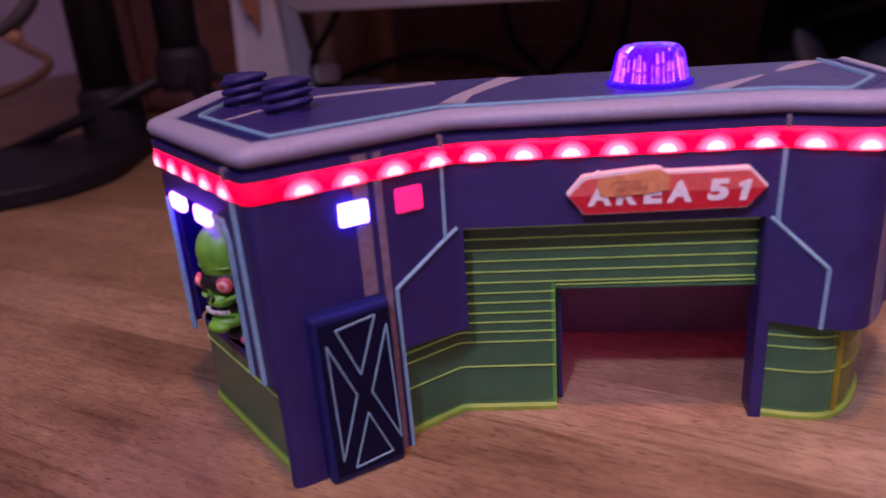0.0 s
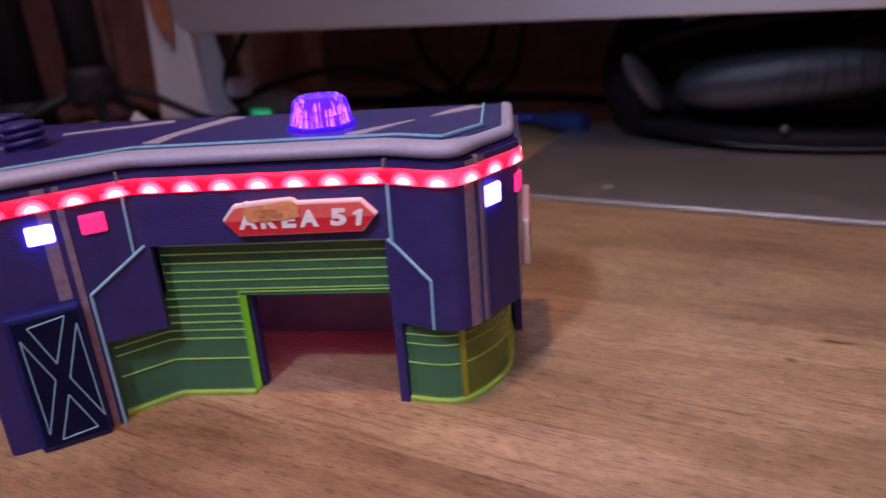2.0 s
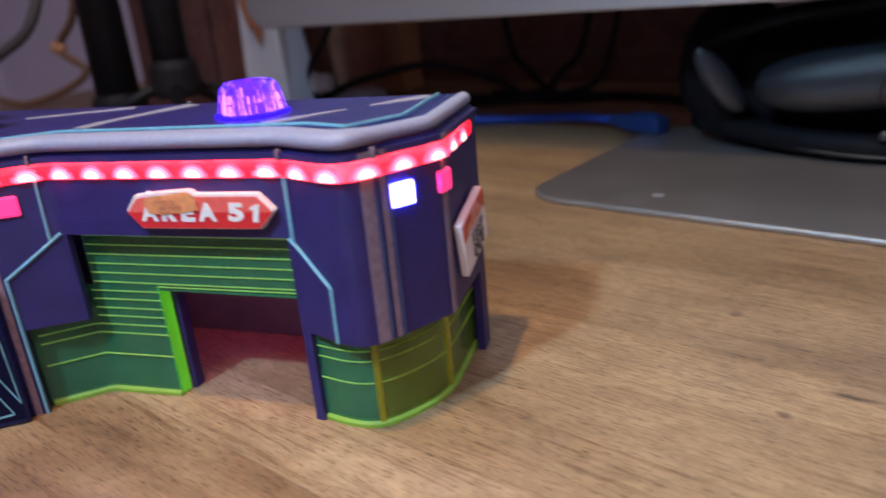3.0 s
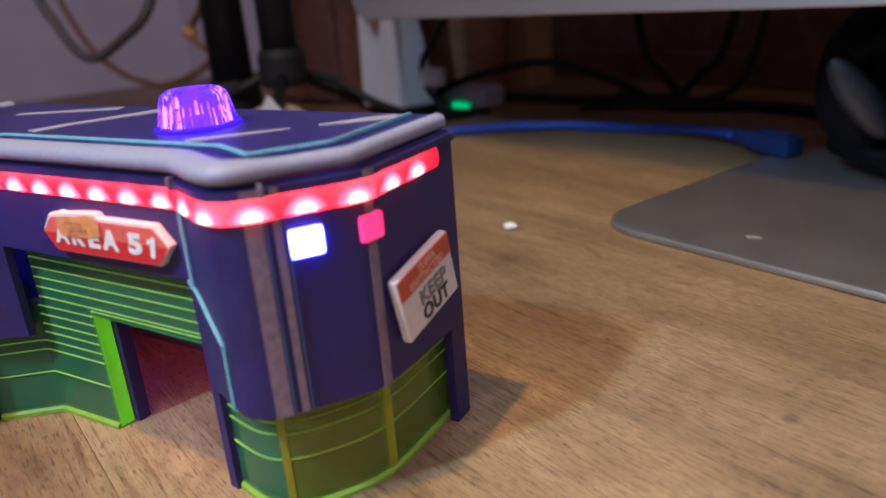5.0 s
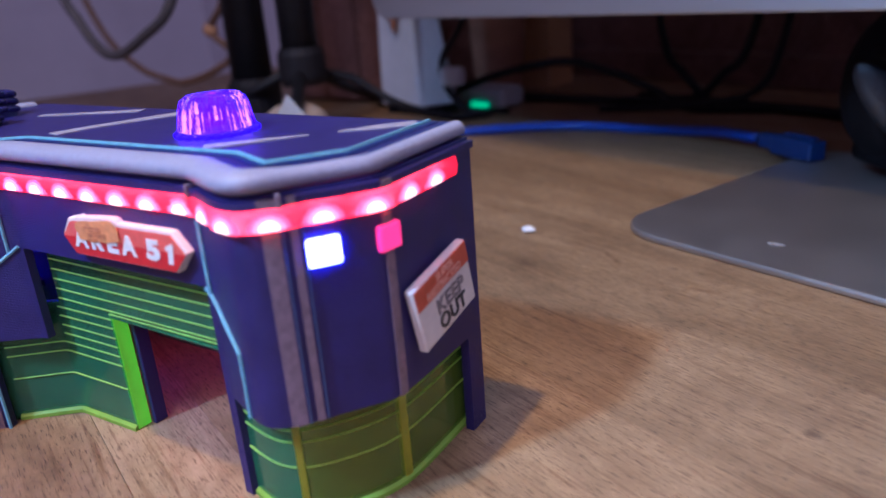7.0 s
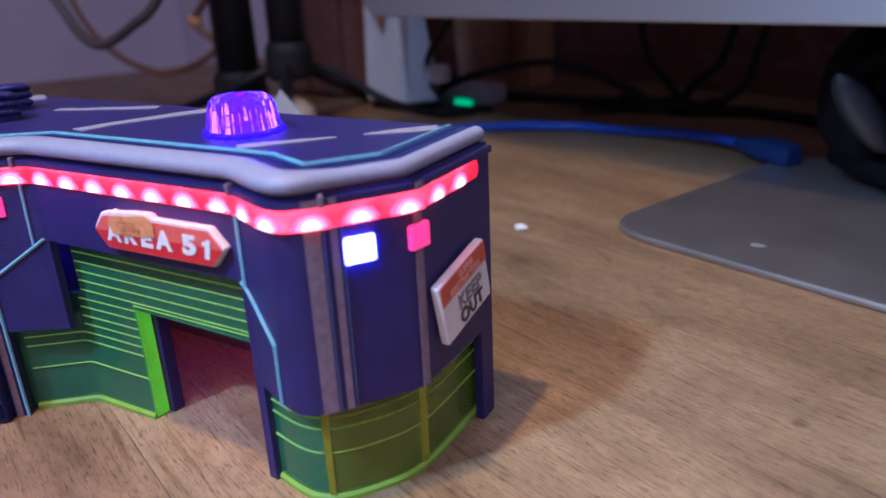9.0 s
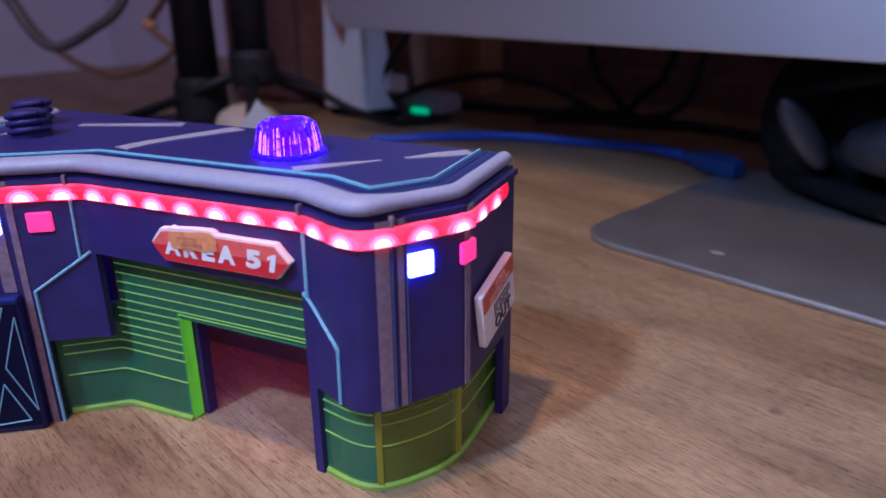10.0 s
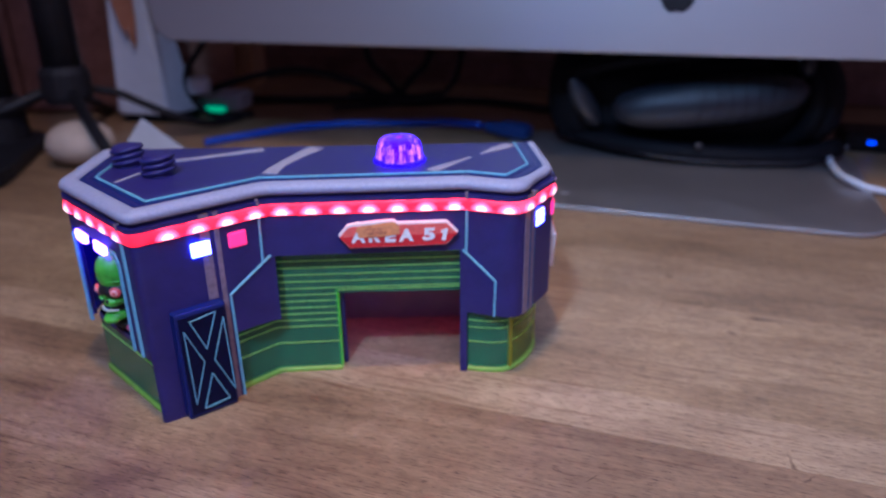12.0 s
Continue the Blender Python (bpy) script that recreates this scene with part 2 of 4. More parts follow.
M["dark_ink"] = surface("dark_ink", (0.05, 0.045, 0.05), rough=0.5, vary=0.4, scale=700)
M["grey_ink"] = surface("faded_ink", (0.22, 0.19, 0.2), rough=0.5, vary=0.4, scale=700)
M["sign_orange"] = surface("sign_orange_red", (0.52, 0.09, 0.045), rough=0.45, vary=0.15, scale=500)
M["pale_red"] = surface("pale_red_ink", (0.72, 0.36, 0.28), rough=0.5, vary=0.3, scale=900)
M["skull"] = surface("green_skull", (0.12, 0.43, 0.03), rough=0.4, vary=0.25, scale=250)
M["skull_dark"] = surface("skull_black", (0.01, 0.01, 0.012), rough=0.4)
M["skull_eye"] = surface("skull_eye", (0.75, 0.10, 0.10), rough=0.35, vary=0.3, scale=700)
M["skull_ring"] = surface("skull_eye_ring", (0.85, 0.42, 0.38), rough=0.35, vary=0.2, scale=700)
M["skull_teeth"] = surface("skull_teeth", (0.6, 0.6, 0.55), rough=0.4)
M["skull_pink"] = surface("skull_pink", (0.55, 0.10, 0.25), rough=0.4)
M["alu"] = surface("brushed_aluminium", (0.50, 0.50, 0.52), rough=0.42, metal=0.85, vary=0.01, scale=2, bump=0.04, grain=4000)
M["alu_foot"] = surface("aluminium_foot", (0.43, 0.405, 0.40), rough=0.36, metal=0.85, vary=0.06, scale=40, bump=0.06, grain=4000)
M["black"] = surface("black_plastic", (0.009, 0.009, 0.012), rough=0.5, spec=0.3, vary=0.3, scale=120)
M["matt_black"] = surface("matt_black", (0.004, 0.004, 0.006), rough=0.65, spec=0.12, vary=0.4, scale=60)
M["rubber"] = surface("black_rubber", (0.011, 0.010, 0.013), rough=0.65, spec=0.3, vary=0.3, scale=120)
M["dark_metal"] = surface("dark_metal", (0.060, 0.060, 0.068), rough=0.45, metal=0.8, vary=0.2, scale=80)
M["pad"] = surface("worn_leatherette", (0.0108, 0.0130, 0.0195), rough=0.42, spec=0.45, vary=0.35, scale=160, bump=0.5, grain=700, depth=0.001)
M["glass"] = surface("screen_bezel", (0.01, 0.01, 0.012), rough=0.08, vary=0.1)
M["screen"] = glowing("screen", (0.75, 0.83, 1.0), 0.6, base=(0.02, 0.02, 0.02))
M["white"] = surface("white_plastic", (0.52, 0.53, 0.60), rough=0.45, vary=0.06, scale=60)
M["brown_label"] = surface("brown_print", (0.30, 0.12, 0.06), rough=0.6, vary=0.25, scale=60)
M["beige"] = surface("beige_ball", (0.46, 0.38, 0.30), rough=0.6, vary=0.12, scale=50)
M["paper"] = surface("white_paper", (0.70, 0.70, 0.72), rough=0.7, vary=0.05, scale=60)
M["dull_paper"] = surface("grey_white_paper", (0.40, 0.40, 0.43), rough=0.8, vary=0.08, scale=60)
M["dust"] = surface("grey_dust", (0.22, 0.21, 0.22), rough=0.9, vary=0.2, scale=900)
M["card"] = surface("cardboard", (0.58, 0.34, 0.17), rough=0.75, vary=0.15, scale=40)
M["clay"] = surface("brown_pot", (0.42, 0.22, 0.15), rough=0.6, vary=0.2, scale=40)
M["wall"] = surface("wall_paint", (0.78, 0.75, 0.84), rough=0.85, vary=0.06, scale=5, bump=0.2, grain=300, depth=0.001)
M["ceiling"] = surface("ceiling_paint", (0.7, 0.68, 0.65), rough=0.9, vary=0.04, scale=4)
M["floor"] = wood("floor_wood", (0.08, 0.045, 0.025), (0.14, 0.08, 0.045), (0.2, 0.12, 0.07), scale=0.4)
M["blue_cable"] = surface("blue_cable", (0.02, 0.06, 0.42), rough=0.4, vary=0.15, scale=200)
M["blue_plug"] = clear_plastic("blue_clear_plug", (0.020, 0.045, 0.19), rough=0.4, transmission=0.25)
M["tan_cable"] = surface("brown_cord", (0.20, 0.12, 0.07), rough=0.6, vary=0.2, scale=200)
M["grey_cable"] = surface("grey_cable", (0.09, 0.085, 0.09), rough=0.5, vary=0.2, scale=200)
M["green_led"] = glowing("green_led", (0.03, 0.75, 0.25), 0.65)
M["blue_led"] = glowing("blue_led", (0.03, 0.08, 1.0), 2.5)


# ================================================================ mesh helpers
HOME = {}


def thing(name, label, category, place, group="", kind=""):
    e = new(name)
    e.empty_display_size = 0.02
    e.location = place
    HOME[e] = Vector(place)
    return tagged(e, label, category, group, kind)


def to_mesh(name, bm, mats, smooth=False):
    me = bpy.data.meshes.new(name)
    bmesh.ops.recalc_face_normals(bm, faces=bm.faces)
    bm.to_mesh(me)
    bm.free()
    for x in (mats if isinstance(mats, (list, tuple)) else [mats]):
        me.materials.append(x)
    if smooth:
        for p in me.polygons:
            p.use_smooth = True
    return me


def part(name, bm, mat, parent, label="", smooth=False, kind=""):
    """Links a mesh in world metres as one object under a thing or a part."""
    home = HOME[parent]
    bmesh.ops.translate(bm, verts=bm.verts, vec=-home)
    ob = new(name, to_mesh(name, bm, mat, smooth))
    ob.parent = parent
    HOME[ob] = home
    return tagged(ob, label, kind=kind)


def alone(name, bm, mat, label, category="", kind="", smooth=False, group=""):
    """Links a mesh in world metres as a top-level thing, its origin at its base."""
    lo = [min(v.co[i] for v in bm.verts) for i in range(3)]
    hi = [max(v.co[i] for v in bm.verts) for i in range(3)]
    base = Vector(((lo[0] + hi[0]) / 2, (lo[1] + hi[1]) / 2, lo[2]))
    bmesh.ops.translate(bm, verts=bm.verts, vec=-base)
    ob = new(name, to_mesh(name, bm, mat, smooth))
    ob.location = base
    HOME[ob] = base
    return tagged(ob, label, category, group, kind)


def bevelled(bm, width, segments=2):
    bmesh.ops.bevel(bm, geom=list(bm.edges), offset=width, segments=segments, affect="EDGES", profile=0.5, clamp_overlap=True)
    return bm


def box(lo, hi, bevel=0.0, m=None, bm=None):
    own = bmesh.new()
    bmesh.ops.create_cube(own, size=1)
    for v in own.verts:
        v.co = Vector([lo[i] + (v.co[i] + 0.5) * (hi[i] - lo[i]) for i in range(3)])
    if bevel:
        bevelled(own, bevel)
    if m is not None:
        bmesh.ops.transform(own, matrix=m, verts=own.verts)
    if bm is None:
        return own
    merge(bm, own)
    return bm


def merge(bm, other, index=None):
    me = bpy.data.meshes.new("scrap")
    if index is not None:
        for f in other.faces:
            f.material_index = index
    other.to_mesh(me)
    other.free()
    bm.from_mesh(me)
    bpy.data.meshes.remove(me)
    return bm


def prism(points, depth, m=None, bevel=0.0):
    """A flat outline (u, v) in the plane w = 0, made depth thick towards +w, then set by m."""
    bm = bmesh.new()
    f = bm.faces.new([bm.verts.new((u, v, 0)) for u, v in points])
    r = bmesh.ops.extrude_face_region(bm, geom=[f])
    bmesh.ops.translate(bm, verts=[g for g in r["geom"] if isinstance(g, bmesh.types.BMVert)], vec=(0, 0, depth))
    if bevel:
        bevelled(bm, bevel)
    if m is not None:
        bmesh.ops.transform(bm, matrix=m, verts=bm.verts)
    return bm


def lathe(profile, centre, steps=32, wobble=None):
    """Turns (radius, z) pairs about a vertical axis; closed at both ends."""
    bm = bmesh.new()
    rings = []
    for r, z in profile:
        ring = []
        for k in range(steps):
            a = 2 * math.pi * k / steps
            rr = r * (wobble(a, z) if wobble else 1)
            ring.append(bm.verts.new((centre[0] + rr * math.cos(a), centre[1] + rr * math.sin(a), centre[2] + z)))
        rings.append(ring)
    for a, b in zip(rings, rings[1:]):
        for k in range(steps):
            bm.faces.new((a[k], a[(k + 1) % steps], b[(k + 1) % steps], b[k]))
    bm.faces.new(list(reversed(rings[0])))
    bm.faces.new(rings[-1])
    return bm


def catmull(pts, per=8):
    pts = [Vector(p) for p in pts]
    pts = [2 * pts[0] - pts[1]] + pts + [2 * pts[-1] - pts[-2]]
    out = []
    for i in range(1, len(pts) - 2):
        a, b, c, d = pts[i - 1:i + 3]
        for k in range(per):
            t = k / per
            out.append(0.5 * (2 * b + (c - a) * t + (2 * a - 5 * b + 4 * c - d) * t * t + (3 * b - a - 3 * c + d) * t ** 3))
    out.append(pts[-2])
    return out


def tube(pts, radius, sides=8, bm=None):
    """A round rod along points; radius a number or one number a point."""
    bm = bm or bmesh.new()
    pts = [Vector(p) for p in pts]
    rad = radius if isinstance(radius, (list, tuple)) else [radius] * len(pts)
    up, rings = None, []
    for i, p in enumerate(pts):
        d = (pts[min(i + 1, len(pts) - 1)] - pts[max(i - 1, 0)]).normalized()
        if up is None:
            up = Vector((0, 0, 1)) if abs(d.z) < 0.9 else Vector((1, 0, 0))
        side = d.cross(up).normalized()
        up = side.cross(d).normalized()
        rings.append([bm.verts.new(p + rad[i] * (math.cos(2 * math.pi * k / sides) * side + math.sin(2 * math.pi * k / sides) * up)) for k in range(sides)])
    for a, b in zip(rings, rings[1:]):
        for k in range(sides):
            bm.faces.new((a[k], a[(k + 1) % sides], b[(k + 1) % sides], b[k]))
    bm.faces.new(list(reversed(rings[0])))
    bm.faces.new(rings[-1])
    return bm


def ball(centre, radii, rot=None, u=24, v=16):
    bm = bmesh.new()
    bmesh.ops.create_uvsphere(bm, u_segments=u, v_segments=v, radius=1)
    m = Matrix.Translation(centre) @ (rot or Matrix()) @ Matrix.Diagonal((*radii, 1))
    bmesh.ops.transform(bm, matrix=m, verts=bm.verts)
    return bm


def lettering(text, size, m, depth=0.0003, shear=0.0, bold=0.0, spacing=1.0, width=0.0):
    """Words in the built-in font as a mesh, centred on the origin of m, in its x-y plane."""
    cu = bpy.data.curves.new("words", "FONT")
    cu.body, cu.size, cu.align_x, cu.align_y = text, size, "CENTER", "CENTER"
    cu.extrude, cu.shear, cu.offset, cu.space_character, cu.resolution_u = depth, shear, bold, spacing, 4
    ob = bpy.data.objects.new("words", cu)
    scene.collection.objects.link(ob)
    me = bpy.data.meshes.new_from_object(ob.evaluated_get(bpy.context.evaluated_depsgraph_get()))
    bm = bmesh.new()
    bm.from_mesh(me)
    bpy.data.objects.remove(ob)
    bpy.data.meshes.remove(me)
    bpy.data.curves.remove(cu)
    if width:
        xs = [v.co.x for v in bm.verts]
        for v in bm.verts:
            v.co.x = (v.co.x - (min(xs) + max(xs)) / 2) * width / (max(xs) - min(xs))
    bmesh.ops.transform(bm, matrix=m, verts=bm.verts)
    return bm


# ================================================================ room
DESK = pose(0, 0, 0, 0, 0, -21)      # desk and walls run this way


def plain_wall(name, lo, hi, mat, label):
    ob = alone(name, box(lo, hi), mat, label, kind="structure")
    ob.matrix_world = DESK @ Matrix.Translation(ob.location)
    return ob


plain_wall("floor", (-2.2, -2.6, -0.78), (2.2, 1.0, -0.74), M["floor"], "dark wooden floor boards under the desk")
plain_wall("wall_north", (-2.2, 0.9, -0.74), (2.2, 1.0, 1.75), M["wall"], "plain grey painted wall behind the desk")
plain_wall("wall_south", (-2.2, -2.6, -0.74), (2.2, -2.5, 1.75), M["wall"], "plain grey painted wall")
plain_wall("wall_west", (-2.2, -2.5, -0.74), (-2.1, 0.9, 1.75), M["wall"], "plain grey painted wall")
plain_wall("wall_east", (2.1, -2.5, -0.74), (2.2, 0.9, 1.75), M["wall"], "plain grey painted wall")
plain_wall("ceiling", (-2.2, -2.6, 1.75), (2.2, 1.0, 1.8), M["ceiling"], "plain white ceiling")


def turned(name, lo, hi, bevel, mat, parent, label=""):
    """A bevelled block in the desk's frame."""
    ob = part(name, box(lo, hi, bevel), mat, parent, label)
    return ob


desk = thing("desk", "oiled brown wooden desk with open grain", "desk", (0.0, 0.0, 0.0))
edges = [-0.47, -0.34, -0.21, -0.09, 0.045, 0.1585, 0.186, 0.275, 0.39, 0.51, 0.62, 0.74, 0.86]
for y0, y1 in zip(edges, edges[1:]):
    gap = 0.00014 if abs(y1 - 0.1585) < 1e-6 else 0.00003
    turned("board", (-1.05, y0 + 0.00003, -0.03), (1.15, y1 - gap, 0.0), 0.0001, M["desk"] if y1 > 0.2 else M["desk_pale"] if y1 > 0.17 else M["desk_front"], desk)
for lx in (-1.0, 1.04):
    for ly in (-0.42, 0.75):
        turned("leg", (lx, ly, -0.74), (lx + 0.06, ly + 0.06, -0.0305), 0.003, M["desk"], desk)
desk.matrix_world = DESK

panel = thing("back_panel", "dark brown wooden panel standing at the back of the desk", "panel", (0.0, 0.0, 0.0))
turned("board", (-0.62, 0.800, 0.0004), (1.12, 0.82, 0.70), 0.002, M["hutch"], panel)
turned("rail", (-0.62, 0.786, 0.0004), (1.12, 0.7995, 0.03), 0.002, M["hutch"], panel)
panel.matrix_world = DESK

# ================================================================ toy building: plan
# Wall line seen from above: back left, left, front left corner, front bend, gate bend, right corner, back right.
LINE = [(-0.100, 0.2295), (-0.100, 0.183), (-0.060, 0.1418), (-0.0195, 0.1712), (0.0565, 0.1735), (0.0765, 0.1655), (0.0935, 0.191), (0.0918, 0.2295)]
ROOF, TRIM0, CUT, SILL = 0.084, 0.0805, 0.0562, 0.0285
STEP = 0.001


def resample(line, step):
    out, s = [], []
    total = 0.0
    for (ax, ay), (bx, by) in zip(line, line[1:]):
        n = max(1, round(math.hypot(bx - ax, by - ay) / step))
        for k in range(n):
            out.append((ax + (bx - ax) * k / n, ay + (by - ay) * k / n))
            s.append(total + math.hypot(bx - ax, by - ay) * k / n)
        total += math.hypot(bx - ax, by - ay)
    return np.array(out + [line[-1]]), np.array(s + [total])


def smoothed(xy, sigma):
    k = np.arange(-3 * sigma, 3 * sigma + 1)
    w = np.exp(-0.5 * (k / sigma) ** 2)
    w /= w.sum()
    h = len(k) // 2
    padded = np.vstack([2 * xy[0] - xy[h:0:-1], xy, 2 * xy[-1] - xy[-2:-h - 2:-1]])
    return np.column_stack([np.convolve(padded[:, i], w, "valid") for i in (0, 1)])


def frame_of(line, sigma):
    xy, s = resample(line, STEP)
    if sigma:
        xy = smoothed(xy, sigma)
    d = np.gradient(xy, axis=0)
    d /= np.linalg.norm(d, axis=1)[:, None]
    return xy, s, np.column_stack([d[:, 1], -d[:, 0]])


def wall_frame():
    """The wall line, with a rounder bend at the right front corner than at the others."""
    xy, s = resample(LINE, STEP)
    near = np.exp(-(((s - 0.2515) / 0.016) ** 4))[:, None]
    xy = smoothed(xy, 2) * (1 - near) + smoothed(xy, 5) * near
    d = np.gradient(xy, axis=0)
    d /= np.linalg.norm(d, axis=1)[:, None]
    return xy, s, np.column_stack([d[:, 1], -d[:, 0]])


WALL = wall_frame()
A0 = 0.1039          # distance along the line to the front left corner


def spot(s, off=0.0, z=0.0, line=WALL):
    xy, ss, nn = line
    p = [np.interp(s, ss, xy[:, i]) for i in (0, 1)]
    n = [np.interp(s, ss, nn[:, i]) for i in (0, 1)]
    k = math.hypot(*n)
    return Vector((p[0] + off * n[0] / k, p[1] + off * n[1] / k, z))


def on_wall(s, off=0.0, z=0.0, line=WALL):
    """Matrix of a flat thing on the wall: x along it, y up, z outwards."""
    a, b = spot(s - 0.003, 0, 0, line), spot(s + 0.003, 0, 0, line)
    x = (b - a).normalized()
    up = Vector((0, 0, 1))
    n = x.cross(up)
    p = spot(s, off, z, line)
    return Matrix(((x.x, up.x, n.x, p.x), (x.y, up.y, n.y, p.y), (x.z, up.z, n.z, p.z), (0, 0, 0, 1)))


def sweep(s0, s1, profile, line=WALL, bm=None, ends=(0, 0)):
    """Runs a closed outline of (outward, z), or one that changes with s, along the wall from s0 to s1."""
    bm = bm or bmesh.new()
    ss = line[1]
    stops = [s0] + [s for s in ss if s0 + 2e-4 < s < s1 - 2e-4] + [s1]
    rings = [[bm.verts.new(spot(s, o, z, line)) for o, z in (profile(s) if callable(profile) else profile)] for s in stops]
    n = len(rings[0])
    for a, b in zip(rings, rings[1:]):
        for k in range(n):
            bm.faces.new((a[k], a[(k + 1) % n], b[(k + 1) % n], b[k]))
    bm.faces.new(list(reversed(rings[0])))
    bm.faces.new(rings[-1])
    return bm


def slab(z0, z1, o0=-0.0025, o1=0.0):
    return [(o0, z0), (o1, z0), (o1, z1), (o0, z1)]


toy = thing("toy_building", "dark navy plastic toy hangar with red lights and green shutters", "toy building", (0.0, 0.19, 0.0))

# ---- shell
END = WALL[1][-1]
bm = bmesh.new()
sweep(0, END, slab(0.0780, 0.0797, -0.0025, 0.0010), bm=bm)                      # band over the strip, set proud to keep its light off the rim
sweep(0, END, slab(0.0797, TRIM0, -0.0025, -0.0006), bm=bm)          # groove under the rim
sweep(0, 0.004, slab(0.0, 0.0272), bm=bm)                      # back left
sweep(0, 0.049, slab(0.0272, 0.0731), bm=bm)
sweep(0, 0.036, slab(0.0731, 0.0780), bm=bm)
sweep(END - 0.0082, END, slab(0.0731, 0.0780), bm=bm)
sweep(0.049, 0.0893, slab(0.0672, 0.0731), bm=bm)              # over the side window
sweep(0.0893, 0.1025, slab(0.0272, 0.0731), bm=bm)
sweep(0.1025, A0 + 0.033, slab(0.0, 0.0731), bm=bm)            # front left corner and door wall
sweep(A0 + 0.033, A0 + 0.0515, slab(SILL, 0.0731), bm=bm)
sweep(A0 + 0.0515, 0.2283, slab(CUT, 0.0731), bm=bm)           # over the gate
sweep(0.2283, 0.3138, slab(SILL, 0.0731), bm=bm)
sweep(0.2278, 0.2306, slab(0.0, CUT + 0.0002, o0=-0.0085, o1=-0.0004), bm=bm)   # gate post
sweep(0.3138, END, slab(0.0, 0.0731), bm=bm)
box((-0.098, 0.2265, 0.0), (0.0895, 0.2295, TRIM0), bm=bm)     # back
shell = part("shell", bm, M["navy"], toy)

# gate jamb on the other side of the opening
part("gate_jamb", box((0.0044, 0.1830, 0.0), (0.0062, 0.1872, 0.0385), 0.0004), M["navy"], toy)
part("gate_lintel", box((0.0066, 0.1838, 0.0385), (0.0560, 0.1870, 0.0425), 0.0004), M["navy"], toy)

# ledge inside the side window
def inside(s, o):
    v = spot(s, o)
    return v.x, v.y


ledge_points = [inside(0.0495, -0.003), inside(0.075, -0.003), inside(0.1, -0.003), inside(0.1, -0.016), (-0.072, 0.200), (-0.0965, 0.200)]
part("ledge", prism(ledge_points, 0.0022, Matrix.Translation((0, 0, 0.0250))), M["navy"], toy)
part("inner_partition", prism([(-0.0975, 0.200), (-0.050, 0.200), (-0.050, 0.2025), (-0.0975, 0.2025)], 0.075, Matrix.Translation((0, 0, 0.0))), M["navy"], toy)

# Unseen glowing board, added to turn the space behind the side window blue.
M["blue_board"] = glowing("blue_lamp_board", (0.03, 0.015, 1.0), 15.0)
part("lamp_board", prism([(-0.0955, 0.186), (-0.0955, 0.1985), (-0.074, 0.1985), (-0.074, 0.178)], 0.0010, Matrix.Translation((0, 0, 0.0760))), M["blue_board"], toy, "unseen board added for the blue light inside the toy")
# Added panel, paler than the navy shell so the inside looks lit.
M["inner"] = surface("paled_inner_plastic", (0.17, 0.12, 0.15), rough=0.6, vary=0.15, scale=80)
part("inner_wall", box((-0.045, 0.2225, 0.0), (0.085, 0.2262, 0.078), 0.0003), M["inner"], toy, "added mauve panel, paled to show the red glow")

# ---- roof, rim and raised lines
def offset_line(line, d):
    pts = [Vector(p) for p in line]
    nn = []
    for a, b in zip(pts, pts[1:]):
        v = (b - a).normalized()
        nn.append(Vector((v.y, -v.x)))
    out = [pts[0] + nn[0] * d]
    for i in range(1, len(pts) - 1):
        m = (nn[i - 1] + nn[i]).normalized()
        out.append(pts[i] + m * (d / m.dot(nn[i])))
    out.append(pts[-1] + nn[-1] * d)
    return [tuple(p) for p in out]


def roof_slab():
    bm = bmesh.new()
    rim_pts = offset_line(LINE, -0.004)
    core = [(min(0.078, max(-0.086, x)), 0.2150) for x, y in rim_pts]
    made = {}

    def vert(p, z):
        key = (round(p[0], 6), round(p[1], 6), z)
        if key not in made:
            made[key] = bm.verts.new((p[0], p[1], z))
        return made[key]

    def face(*vs):
        vs = list(dict.fromkeys(vs))
        if len(vs) > 2 and not bm.faces.get(vs):
            bm.faces.new(vs)

    for z in (TRIM0, ROOF):
        for i in range(len(rim_pts) - 1):
            face(vert(rim_pts[i], z), vert(rim_pts[i + 1], z), vert(core[i + 1], z), vert(core[i], z))
        face(vert(rim_pts[0], z), *[vert(c, z) for c in core], vert(rim_pts[-1], z))
    n = len(rim_pts)
    for i in range(n):
        a, c = rim_pts[i], rim_pts[(i + 1) % n]
        face(vert(a, TRIM0), vert(c, TRIM0), vert(c, ROOF), vert(a, ROOF))
    return bm


roof = part("roof", roof_slab(), M["navy"], toy)
rim = [(-0.0060, TRIM0 + 0.0004), (-0.0004, TRIM0 + 0.0004), (0.0007, TRIM0 + 0.0010), (0.0013, 0.0826), (0.0011, 0.0838), (0.0003, 0.0847), (-0.0014, 0.0853), (-0.0034, 0.0855), (-0.0052, 0.0851), (-0.0060, 0.0843)]


def rim_at(s):
    """The rim grows narrower round the corner to the short end wall."""
    k = min(1.0, max(0.0, (s - 0.254) / 0.014))
    k = k * k * (3 - 2 * k)
    return [(-0.0022 + (o + 0.0022) * (1 - 0.45 * k) - 0.0004 * k, 0.0809 + (z - 0.0809) * (1 - 0.20 * k)) for o, z in rim]


part("roof_rim", sweep(0.004, END - 0.0005, rim_at), M["trim"], toy, "pale lilac rounded roof rim", smooth=True)


ridge_line = offset_line(LINE, -0.0120)
ridge_line[-3:] = [(ridge_line[-3][0] + 0.0006, ridge_line[-3][1]), (ridge_line[-2][0] + 0.0016, ridge_line[-2][1]), (ridge_line[-1][0] + 0.0016, ridge_line[-1][1])]
